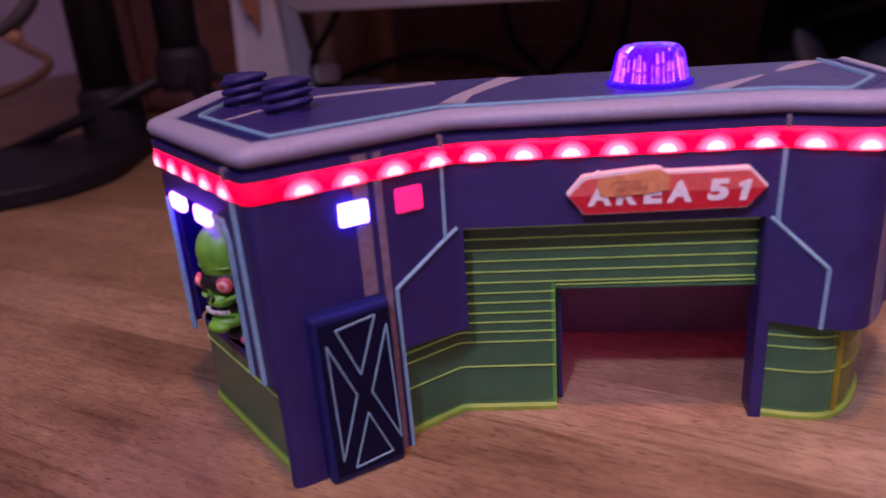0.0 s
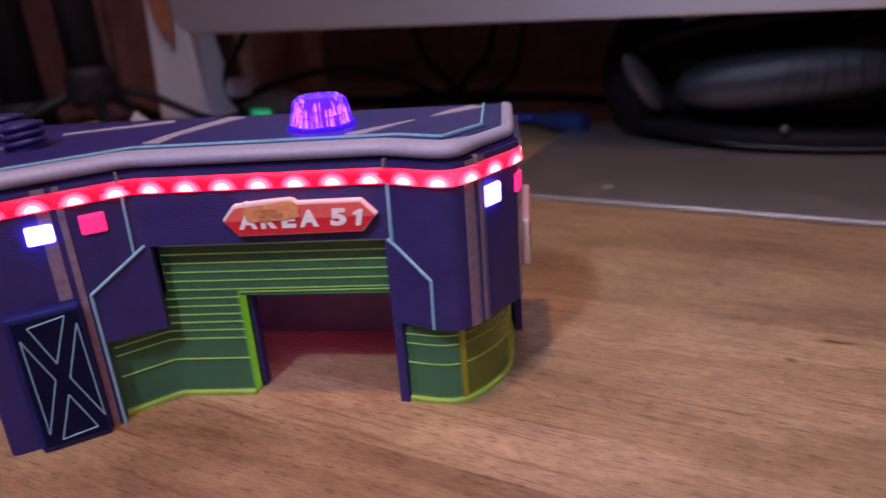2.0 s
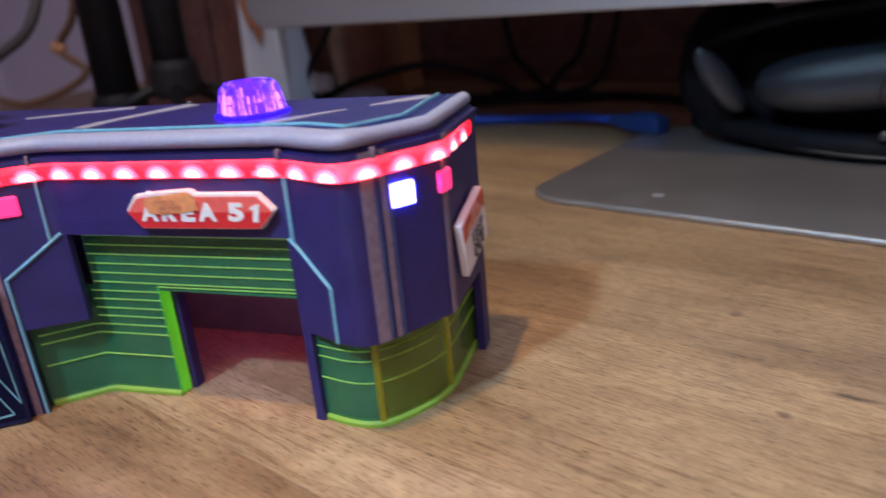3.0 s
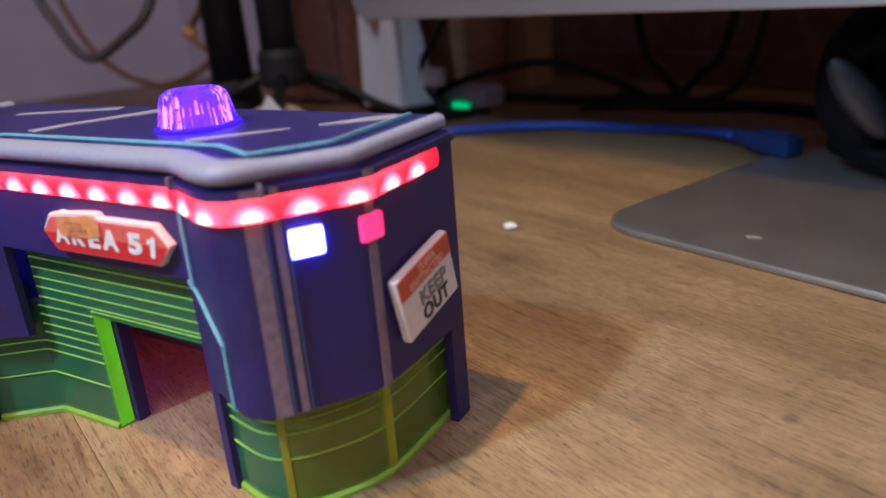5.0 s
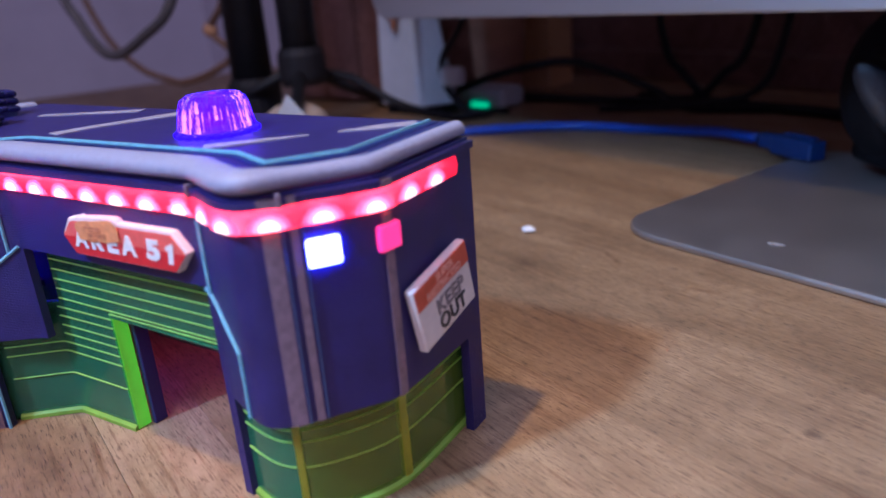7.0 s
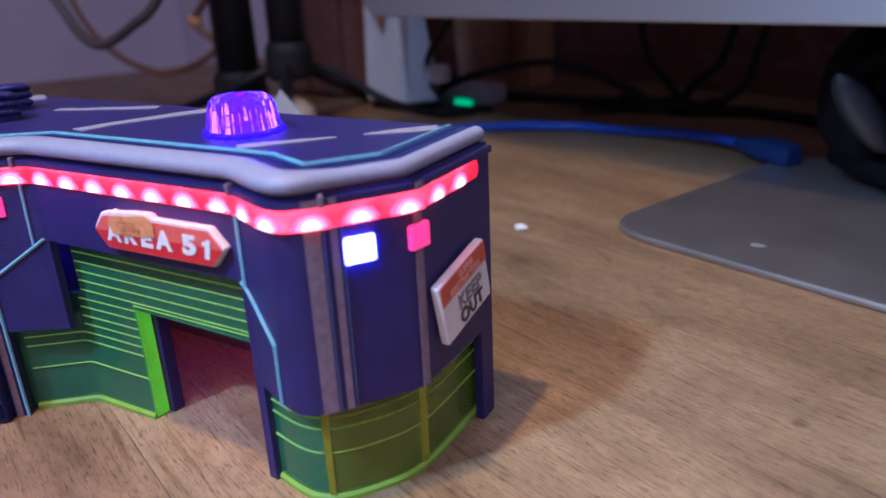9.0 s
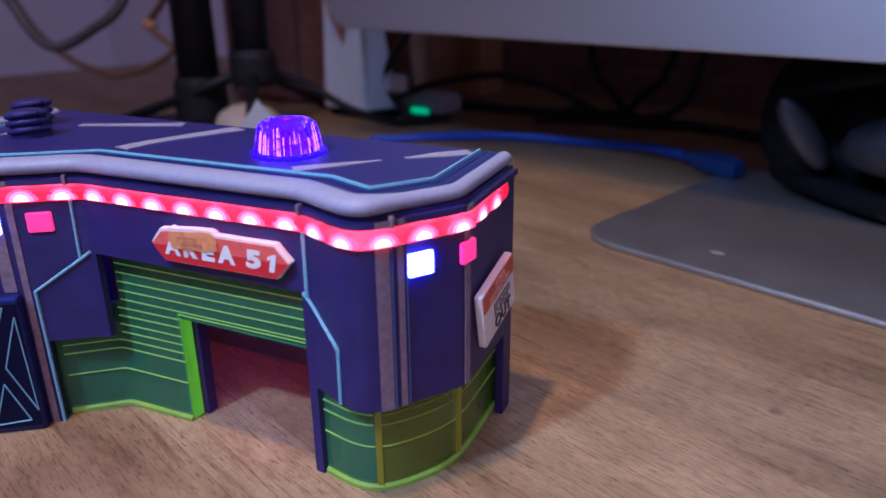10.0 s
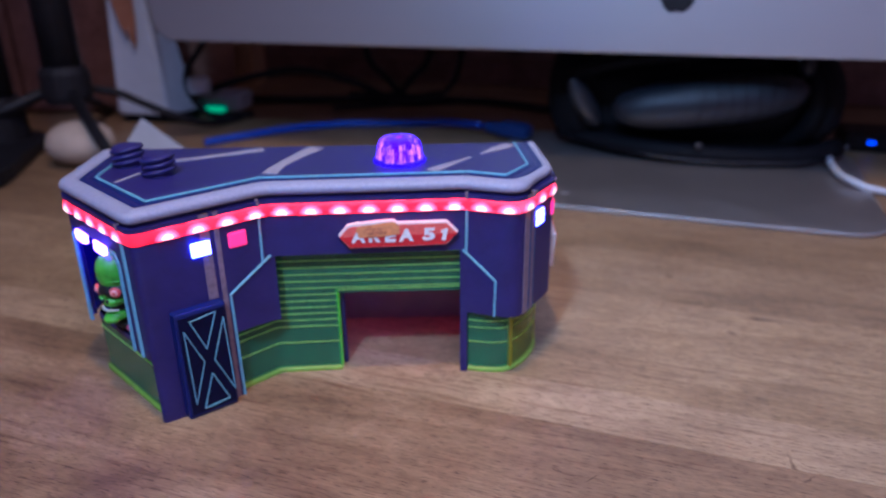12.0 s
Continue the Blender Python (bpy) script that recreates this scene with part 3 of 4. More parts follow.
RIDGE = frame_of(ridge_line, 0)
part("roof_line", sweep(0.016, RIDGE[1][-1] - 0.001, [(-0.00045, ROOF), (0.00045, ROOF), (0.0003, ROOF + 0.0008), (-0.0003, ROOF + 0.0008)], RIDGE), M["cyan"], toy, "pale blue raised line")


# dark strips painting groove shade either side of the ledge between edging and rim
part("roof_groove", sweep(0.016, RIDGE[1][-1] - 0.001, [(0.00050, ROOF), (0.00250, ROOF), (0.00250, ROOF + 0.0002), (0.00050, ROOF + 0.0002)], RIDGE), M["door_blue"], toy)
part("roof_groove", sweep(0.010, RIDGE[1][-1] - 0.001, [(0.00440, ROOF), (0.00600, ROOF), (0.00600, ROOF + 0.0002), (0.00440, ROOF + 0.0002)], RIDGE), M["door_blue"], toy)


def roof_stripe(points, widths):
    left, right = [], []
    pts = [Vector(p) for p in points]
    for i, p in enumerate(pts):
        d = (pts[min(i + 1, len(pts) - 1)] - pts[max(i - 1, 0)]).normalized()
        n = Vector((-d.y, d.x)) * widths[i] / 2
        left.append(tuple(p + n))
        right.append(tuple(p - n))
    part("roof_stripe", prism(left + right[::-1], 0.0003, Matrix.Translation((0, 0, ROOF))), M["roof_stripe"], toy, "pale grey painted stripe")


roof_stripe([(-0.0635, 0.2095), (-0.0295, 0.2245)], [0.003, 0.0045])
roof_stripe([(-0.0205, 0.1885), (-0.0185, 0.199), (-0.0140, 0.210), (-0.0065, 0.2265)], [0.0065, 0.005, 0.0055, 0.0075])
roof_stripe([(0.0435, 0.1885), (0.052, 0.1975), (0.0605, 0.2065)], [0.0055, 0.0035, 0.001])
roof_stripe([(0.0655, 0.2115), (0.072, 0.2185), (0.0795, 0.2255)], [0.0012, 0.005, 0.006])
roof_stripe([(-0.078, 0.181), (-0.0725, 0.193)], [0.0016, 0.0016])

# ---- red light strip with its lamps
half = 0.0024
mid = 0.0755
curve = [(-0.0028, mid - half), (0.0004, mid - half), (0.0008, mid - half * 0.6), (0.0010, mid), (0.0008, mid + half * 0.6), (0.0004, mid + half), (-0.0028, mid + half)]
strip = part("light_strip", sweep(0.036, END - 0.0082, curve), M["strip"], toy, "glowing red translucent light strip", smooth=True)


def lamp_lens(s):
    """Half-round bright lens, flat side down, behind the strip."""
    arc = [(0.0034 * math.cos(a), 0.0035 * math.sin(a)) for a in [math.pi * k / 10 for k in range(11)]]
    return prism(arc, 0.0008, on_wall(s, -0.0006, mid - half + 0.0003), 0.0001)


s = 0.0505
while s < END - 0.012:
    if abs(s - A0) > 0.002:
        part("led", lamp_lens(s), M["led"], strip, "bright lamp behind the strip")
        # Nested discs paint each lamp's soft halo onto the strip in steps.
        for w, h, out, mat in ((0.0044, 0.0036, 0.0004, "led_halo"), (0.0033, 0.0029, 0.0006, "led_core"), (0.0021, 0.0020, 0.0008, "led_hot")):
            core = [(w * math.cos(a), h * math.sin(a)) for a in [math.pi * k / 8 for k in range(9)]]
            part("led", prism(core, 0.0008, on_wall(s, out - 0.0002, mid - half + 0.0004), 0.0001), M[mat], strip, "glowing disc painting the lamp's spread light")
    s += 0.01095

# unseen backing blocks the lamps inwards; unseen soft board under the roof reddens the inside
part("strip_backing", sweep(0.036, END - 0.0082, [(-0.0040, mid - half), (-0.0030, mid - half), (-0.0030, mid + half), (-0.0040, mid + half)]), M["navy"], strip)
M["board_glow"] = glowing("lamp_board", (0.95, 0.10, 0.30), 2.1)
part("lamp_board", box((-0.03, 0.186, 0.0785), (0.075, 0.216, 0.0798), 0.0003), M["board_glow"], toy, "lamp board glowing red inside the toy")

# ---- lines and stripes on the walls
def wall_bar(name, s0, s1, z0, z1, mat, o=0.0006, label=""):
    return part(name, sweep(s0, s1, [(-0.0004, z0), (o, z0), (o, z1), (-0.0004, z1)]), mat, toy, label)


def wall_line(name, points, width, mat, rise=0.0007, line=WALL, parent=None, label=""):
    """A raised painted line through (s, z) points on the wall."""
    bm = bmesh.new()
    for (s0, z0), (s1, z1) in zip(points, points[1:]):
        n = max(1, int(abs(s1 - s0) / 0.002))
        pts = [spot(s0 + (s1 - s0) * k / n, rise * 0.3, z0 + (z1 - z0) * k / n, line) for k in range(n + 1)]
        tube(pts, width / 2, 6, bm)
    return part(name, bm, mat, parent or toy, label)


for s0, s1, z0 in ((A0 + 0.0238, A0 + 0.0274, 0.0455), (A0 + 0.0291, A0 + 0.0310, 0.0), (0.2567, 0.2605, SILL), (0.2626, 0.2643, SILL), (0.2822, 0.2848, SILL)):
    wall_bar("painted_stripe", s0, s1, z0, 0.0731, M["grey_stripe"], 0.0003, "grey painted stripe")
    wall_bar("painted_stripe", s0, s1, 0.0780, 0.0797, M["grey_stripe"], 0.0013, "grey painted stripe")
wall_line("wall_line", [(A0 + 0.0325, 0.0), (A0 + 0.0322, 0.0452), (A0 + 0.0500, 0.0568)], 0.0011, M["cyan"], label="pale blue raised line")
wall_line("wall_line", [(A0 + 0.0465, 0.0545), (A0 + 0.0468, 0.0731)], 0.0010, M["cyan"], label="pale blue raised line")
wall_line("wall_line", [(0.2288, 0.0562), (0.2425, 0.0443), (0.2422, SILL)], 0.0011, M["cyan"], label="pale blue raised line")
wall_line("wall_line", [(0.2303, 0.0550), (0.2306, 0.0731)], 0.0012, M["cyan"], label="pale blue raised line")
# Raised lines, their colour darkened to stand in for thin dark grooves.
wall_line("wall_line", [(0.2611, SILL), (0.2611, 0.0731)], 0.0005, M["line_blue"], label="dull blue line drawn for a dark groove")
wall_line("wall_line", [(0.2651, SILL), (0.2651, 0.0731)], 0.0004, M["line_blue"], label="dull blue line drawn for a dark groove")
for s in (0.0965, A0 + 0.0465, 0.2306, 0.2611):
    part("strip_clip", box((-0.0005, 0.0776, -0.0002), (0.0005, 0.0806, 0.0017), 0.0002, on_wall(s)), M["grey_stripe"], toy)
# side window bars
wall_line("window_bar", [(0.0500, 0.0255), (0.0507, 0.0650)], 0.0017, M["cyan"], label="pale blue window bar")
wall_line("window_bar", [(0.0900, 0.0272), (0.0907, 0.0600), (0.0902, 0.0637), (0.0884, 0.0658), (0.0835, 0.0666)], 0.0015, M["cyan"], label="pale blue window bar")
wall_line("window_bar", [(0.0968, 0.0272), (0.0964, 0.0731)], 0.0015, M["cyan"], label="pale blue window bar")


# ---- lit windows
def lit_window(s0, s1, z0, z1, mat, label, r=0.0006):
    w, h = s1 - s0, z1 - z0
    part("lit_window", box((-w / 2, -h / 2, -0.0015), (w / 2, h / 2, 0.0009), r, on_wall((s0 + s1) / 2, 0, (z0 + z1) / 2)), mat, toy, label)


lit_window(A0 + 0.0198, A0 + 0.0270, 0.0637, 0.0692, M["win_white"], "small window glowing blue-white")
lit_window(A0 + 0.0340, A0 + 0.0411, 0.0638, 0.0698, M["win_pink"], "small window glowing pink-red")
lit_window(0.2653, 0.2725, 0.0638, 0.0700, M["win_violet"], "small window glowing blue-white")
lit_window(0.2806, 0.2868, 0.0640, 0.0699, M["win_pink"], "small window glowing pink-red")
lit_window(0.0530, 0.0615, 0.0622, 0.0672, M["side_lamp"], "rounded lamp glowing violet-white", 0.0012)
lit_window(0.0700, 0.0785, 0.0622, 0.0672, M["side_lamp"], "rounded lamp glowing violet-white", 0.0012)

# ---- cross-braced door
SLANT = frame_of([LINE[2], LINE[3]], 0)
door_m = on_wall(0.0183, 0.0, 0.0, SLANT)
door = part("door", box((-0.0099, 0.0004, -0.001), (0.0100, 0.0452, 0.0042), 0.0009, door_m), M["door_blue"], toy, "dark blue cross-braced door")
part("door_panel", box((-0.0086, 0.0020, 0.0040), (0.0092, 0.0436, 0.0045), 0.0002, door_m), M["black_panel"], door)
for tri in (((0.0138, 0.0414), (0.0238, 0.0426), (0.0187, 0.0284)), ((0.0112, 0.0381), (0.0171, 0.0233), (0.0117, 0.0065)),
            ((0.0265, 0.0394), (0.0210, 0.0229), (0.0274, 0.0075)), ((0.0194, 0.0175), (0.0247, 0.0043), (0.0146, 0.0035))):
    bm = bmesh.new()
    for (s0, z0), (s1, z1) in zip(tri, tri[1:] + tri[:1]):
        tube([door_m @ Vector((s0 - 0.0183, z0, 0.0046)), door_m @ Vector((s1 - 0.0183, z1, 0.0046))], 0.00024, 6, bm)
    part("brace_outline", bm, M["cyan"], door, "pale blue raised outline")

# ---- green acrylic
GREEN = frame_of([(-0.0375, 0.1632), (-0.0215, 0.1772), (0.0042, 0.1782)], 1)
GEND = GREEN[1][-1]
SHUT = frame_of([(-0.0200, 0.1775), (0.0560, 0.1790)], 0)
low_line = offset_line(LINE[4:], -0.0042)
low_line[0] = offset_line(LINE[4:], -0.0018)[0]
LOWR = frame_of(low_line, 7)
LEFT = frame_of(offset_line(LINE[0:3], -0.0035), 1)
shutter = part("shutter", sweep(0.0005, 0.0755, slab(0.0372, 0.060, -0.002, 0.0), SHUT), M["green"], toy, "ribbed green see-through shutter")
lower_left = part("lower_panel", sweep(0.0, GEND, slab(0.0, 0.0371, -0.002, 0.0), GREEN), M["green"], toy, "green see-through lower panel")
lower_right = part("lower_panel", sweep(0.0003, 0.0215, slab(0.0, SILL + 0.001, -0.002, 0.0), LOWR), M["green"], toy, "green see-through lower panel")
# The same panel continues; its olive stands for what shines through here.
lower_end = part("lower_panel", sweep(0.0216, 0.0870, slab(0.0, SILL + 0.001, -0.002, 0.0), LOWR), M["olive"], toy, "green see-through lower panel, olive tint painted in")
lower_side = part("lower_panel", sweep(0.004, LEFT[1][-1] - 0.001, slab(0.0, 0.0272, -0.002, 0.0), LEFT), M["green"], toy, "green see-through lower panel")


# Ribs get a faint emission that keeps them bright under the overhang.
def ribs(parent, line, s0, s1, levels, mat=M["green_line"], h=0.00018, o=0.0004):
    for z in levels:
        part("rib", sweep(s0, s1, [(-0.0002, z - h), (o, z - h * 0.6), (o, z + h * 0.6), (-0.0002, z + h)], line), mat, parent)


ribs(shutter, SHUT, 0.0012, 0.0753, [0.0540 - 0.00305 * k for k in range(6)])
ribs(shutter, SHUT, 0.0246, 0.0753, [0.0377])
ribs(lower_left, GREEN, 0.0225, GEND, [0.0358, 0.0330, 0.0300, 0.0272])
ribs(lower_left, GREEN, 0.004, GEND, [0.0243, 0.0213, 0.0138])
ribs(lower_right, LOWR, 0.0006, 0.0190, [0.0240, 0.0208, 0.0140], h=0.00015)
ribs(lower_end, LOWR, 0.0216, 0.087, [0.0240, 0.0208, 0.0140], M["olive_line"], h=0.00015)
ribs(lower_side, LEFT, 0.005, LEFT[1][-1] - 0.002, [0.0208])
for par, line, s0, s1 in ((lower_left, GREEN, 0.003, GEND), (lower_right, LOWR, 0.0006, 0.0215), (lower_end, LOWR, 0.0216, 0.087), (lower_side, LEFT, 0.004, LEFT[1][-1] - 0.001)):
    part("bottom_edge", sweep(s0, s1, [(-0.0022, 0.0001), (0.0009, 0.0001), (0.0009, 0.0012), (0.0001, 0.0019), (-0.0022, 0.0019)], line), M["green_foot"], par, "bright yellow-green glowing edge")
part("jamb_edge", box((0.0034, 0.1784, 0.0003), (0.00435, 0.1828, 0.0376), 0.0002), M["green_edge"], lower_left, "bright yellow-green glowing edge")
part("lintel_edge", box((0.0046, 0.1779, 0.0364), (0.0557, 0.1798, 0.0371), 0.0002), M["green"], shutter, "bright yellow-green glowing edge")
# Amber strips paint the light refracted in the curved acrylic; no crease there.
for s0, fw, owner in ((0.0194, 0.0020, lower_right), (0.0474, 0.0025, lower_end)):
    part("fold", sweep(s0, s0 + fw, [(-0.002, 0.0012), (0.0004, 0.0012), (0.0004, SILL), (-0.002, SILL)], LOWR), M["yellow_glint"], owner, "amber strip painting a glint in the acrylic")

# ---- beacon and vents on the roof
def ribbed(a, z):
    return 1 + 0.035 * (1 if math.sin(24 * a) > 0 else -1)


beacon = part("beacon", lathe([(0.0108, 0.0), (0.0108, 0.0010), (0.0098, 0.0014), (0.0094, 0.0030), (0.0086, 0.0072), (0.0080, 0.0088), (0.0064, 0.0100), (0.0030, 0.0104), (0.0008, 0.0104)], (0.0308, 0.2040, ROOF), 96, ribbed), M["beacon"], toy, "ribbed clear blue beacon, lit")
M["beacon_dot"] = glowing("beacon_top_lamp", (1.0, 0.05, 0.40), 3.0)
lamp = part("lamp", lathe([(0.0066, 0.0006), (0.0062, 0.004), (0.0052, 0.0066), (0.002, 0.0078)], (0.0308, 0.2040, ROOF), 20), M["beacon_core"], beacon, "glowing violet lamp", smooth=True)
part("top_lamp", lathe([(0.0006, 0.0080), (0.0011, 0.0088), (0.0012, 0.0094), (0.0004, 0.0098)], (0.0308, 0.2040, ROOF), 12), M["beacon_dot"], beacon, "small red lamp", smooth=True)
# Short glowing rods paint the lamp's glints in the beacon's ribs.
sparkle = random.Random(8)
for k in range(32):
    a = 2 * math.pi * (k + 0.5) / 32
    ca, sa = math.cos(a), math.sin(a)
    top = sparkle.uniform(0.0040, 0.0068)
    z = 0.0010
    while z < top:
        step = sparkle.uniform(0.0010, 0.0036)
        if sparkle.random() < 0.85:
            w = sparkle.uniform(0.00012, 0.00034)
            part("light_rib", tube([(0.0308 + r * ca, 0.2040 + r * sa, ROOF + h) for r, h in ((0.0084 - 0.12 * z, z), (0.0084 - 0.12 * (z + step), z + step * 0.85))], [w, w * 0.7], 4), M["beacon_glint"], beacon)
        z += step


def vent(cx, cy):
    v = part("roof_vent", lathe([(0.0055, 0.0), (0.0055, 0.0080), (0.0046, 0.0086), (0.0010, 0.0087)], (cx, cy, ROOF), 32), M["navy"], toy, "coiled dark roof vent", smooth=False)
    for k in range(3):
        ring = []
        for i in range(33):
            a = 2 * math.pi * i / 32
            ring.append((cx + 0.0057 * math.cos(a), cy + 0.0057 * math.sin(a), ROOF + 0.0020 + 0.0025 * k + 0.0011 * math.cos(a + 0.4)))
        part("coil", tube(ring, 0.0010, 8), M["navy"], v, smooth=True)


vent(-0.0810, 0.2050)
vent(-0.0640, 0.1905)

# ---- signs
sign_m = Matrix.Translation((0.0303, 0.1728, 0.0644)) @ pose(0, 0, 0, 90, 0, 1.7)
hexa = [(-0.0232, 0.0), (-0.0194, 0.0044), (-0.0166, 0.0047), (-0.0157, 0.0053), (-0.0150, 0.0049), (-0.0100, 0.0054), (-0.0024, 0.0059), (-0.0010, 0.0055), (-0.0004, 0.0048), (0.0188, 0.0049), (0.0232, 0.0003), (0.0186, -0.0050), (-0.0191, -0.0053)]
sign = part("name_sign", prism(hexa, 0.0022, sign_m, 0.0003), M["sign_white"], toy, "red hexagonal name sign with white lettering and torn sticker")
face = 0.0023
part("sign_face", prism([(-0.0226, -0.0005), (0.0226, -0.0002), (0.0183, -0.0046), (-0.0188, -0.0049)], 0.0002, sign_m @ Matrix.Translation((0, 0, face))), M["sign_red"], sign)
part("sign_face", prism([(-0.0226, -0.0004), (0.0226, -0.0001), (0.0186, 0.0041), (-0.0002, 0.0040), (-0.0170, 0.0038), (-0.0189, 0.0034)], 0.0002, sign_m @ Matrix.Translation((0, 0, face))), M["sign_pink"], sign)
for text, u, v, wide in (("A", -0.0155, -0.0006, 0.0056), ("R", -0.0092, -0.0006, 0.0048), ("E", -0.0031, -0.0006, 0.0045), ("A", 0.0029, -0.0005, 0.0058), ("5", 0.0117, -0.0004, 0.0048)):
    part("lettering", lettering(text, 0.0066, sign_m @ Matrix.Translation((u, v, face + 0.0003)), 0.0001, 0.05, 0.00032, 1.0, width=wide), M["letters"], sign, "white capital lettering")
one = [(0.0182, 0.0020), (0.0192, 0.0020), (0.0182, -0.0029), (0.0166, -0.0029), (0.0173, 0.0006), (0.0163, 0.0002), (0.0164, 0.0012)]
part("lettering", prism(one, 0.0002, sign_m @ Matrix.Translation((0, 0, face + 0.0002))), M["letters"], sign, "white capital lettering")
torn = [(-0.0151, -0.0006), (-0.0157, 0.0010), (-0.0163, 0.0022), (-0.0158, 0.0035), (-0.0145, 0.0041), (-0.0120, 0.0044), (-0.0080, 0.0047), (-0.0040, 0.0053), (-0.0018, 0.0054), (-0.0004, 0.0046), (0.0006, 0.0034), (0.0003, 0.0018), (0.0007, 0.0006), (-0.0012, 0.0002), (-0.0030, 0.0000), (-0.0052, -0.0005), (-0.0075, -0.0004), (-0.0100, -0.0009), (-0.0128, -0.0007)]
part("sticker", prism(torn, 0.00012, sign_m @ Matrix.Translation((0, 0, face + 0.00055))), M["sticker"], sign, "torn orange paper sticker")
for u, v, w, h in ((-0.0092, 0.0033, 0.0066, 0.0003), (-0.0080, 0.0014, 0.0072, 0.0006), (-0.0084, 0.0024, 0.0050, 0.0002), (-0.0100, 0.0003, 0.0040, 0.0002)):
    part("print_bar", box((u - w / 2, v - h, 0), (u + w / 2, v + h, 0.0001), 0, sign_m @ Matrix.Translation((0, 0, face + 0.0007)) @ pose(0, 0, 0, 0, 0, 2.5)), M["sticker_print"], sign)

keep_m = on_wall(0.2992, 0.0009, 0.0474) @ pose(0, 0, 0, 0, -2, 0) @ pose(0, 0, 0, 0, 0, 13)
keep = part("warning_sign", box((-0.0117, -0.0086, 0.0001), (0.0117, 0.0086, 0.0026), 0.0006, keep_m), M["sign_white"], toy, "white warning sign with red band, mounted askew")
part("sign_band", box((-0.0113, 0.0028, 0.0025), (0.0113, 0.0082, 0.0028), 0, keep_m), M["sign_orange"], keep, "red band")
for text, u, v, size, mat, bold, label in (("KEEP", 0.0014, -0.0008, 0.0054, "grey_ink", 0.00014, "faded dark lettering"), ("OUT", 0.0012, -0.0053, 0.0054, "dark_ink", 0.00016, "dark lettering"),
                                           ("SUPER", 0.0010, 0.0066, 0.0026, "pale_red", 0.00007, "pale red lettering"), ("RESTRICTED", 0.0002, 0.0041, 0.0026, "pale_red", 0.00007, "pale red lettering")):
    part("lettering", lettering(text, size, keep_m @ Matrix.Translation((u, v, 0.0028)), 0.0001, 0, bold, 1.06), M[mat], keep, label)


# ================================================================ skull figure in the side window
def skull_figure():
    bm = bmesh.new()
    m = on_wall(0.0709, -0.0062, 0.0) @ Matrix.Translation((0, 0.0472, 0)) @ Matrix.Diagonal((1, 0.94, 1, 1)) @ Matrix.Translation((0, -0.0478, 0)) @ pose(0, 0, 0, 0, 20, 0)
    r3 = m.to_3x3().to_4x4()

    def blob(u, v, w, ru, rv, rw, idx, turn=0.0, yaw=0.0):
        merge(bm, ball(m @ Vector((u, v, w)), (ru, rv, rw), r3 @ pose(0, 0, 0, 0, yaw, turn), 22, 16), idx)

    blob(0, 0.0558, -0.0016, 0.0080, 0.0106, 0.0098, 0)         # cranium
    blob(0, 0.0572, 0.0010, 0.0072, 0.0082, 0.0074, 0)          # forehead
    blob(0, 0.0470, -0.0030, 0.0066, 0.0080, 0.0074, 0)         # back of the face
    blob(0, 0.0494, 0.0018, 0.0077, 0.0043, 0.0071, 1)          # dark mask
    for k in (-1, 1):
        blob(k * 0.0044, 0.0496, 0.0070, 0.0022, 0.0023, 0.0010, 2, 0, k * 28)    # eyes: red with a pale ring
        blob(k * 0.0045, 0.0496, 0.0075, 0.0016, 0.0016, 0.0008, 5, 0, k * 28)
        blob(k * 0.0046, 0.0496, 0.0079, 0.0008, 0.0008, 0.0006, 2, 0, k * 28)
        blob(k * 0.0042, 0.0450, 0.0036, 0.0024, 0.0011, 0.0038, 0, k * 30)   # cheekbones
        blob(k * 0.0052, 0.0405, -0.0008, 0.0012, 0.0060, 0.0030, 0, k * -6)  # jaw sides
        blob(k * 0.0008, 0.0452, 0.0084, 0.0006, 0.0011, 0.0006, 1, k * -14)  # nostrils
    blob(0, 0.0540, 0.0046, 0.0060, 0.0012, 0.0034, 0)          # brow
    blob(0, 0.0480, 0.0074, 0.0008, 0.0026, 0.0014, 0, 0)       # bridge of the nose
    blob(0, 0.0444, 0.0040, 0.0042, 0.0028, 0.0048, 0)          # upper jaw
    blob(0, 0.0412, 0.0018, 0.0044, 0.0022, 0.0044, 1)          # open mouth
    blob(0, 0.0376, 0.0030, 0.0046, 0.0026, 0.0056, 0)          # lower jaw
    blob(0, 0.0368, 0.0072, 0.0034, 0.0019, 0.0026, 0)          # chin
    for k in range(9):
        u = (k - 4) * 0.00095
        merge(bm, box((-0.00040, -0.00050, -0.0004), (0.00040, 0.00050, 0.0004), 0.00016, m @ Matrix.Translation((u, 0.0414, 0.0084 - 100 * u * u))), 3)
    blob(0, 0.0322, -0.0020, 0.0072, 0.0032, 0.0064, 1)         # collar
    blob(0.0060, 0.0322, 0.0034, 0.0026, 0.0013, 0.0024, 4)
    ob = alone("skull_figurine", bm, [M["skull"], M["skull_dark"], M["skull_eye"], M["skull_teeth"], M["skull_pink"], M["skull_ring"]], "green plastic skull figurine with red eyes in the toy's side window", "figurine", smooth=True)
    ob.location.z = 0.0273
    return ob


skull_figure()


# ================================================================ computer on the desk
MON = Matrix.Translation((0.2035 + 0.045 * 0.29, 0.372 + 0.045 * 0.957, 0.0)) @ pose(0, 0, 0, 0, 0, -16.9)   # x along the screen, y away


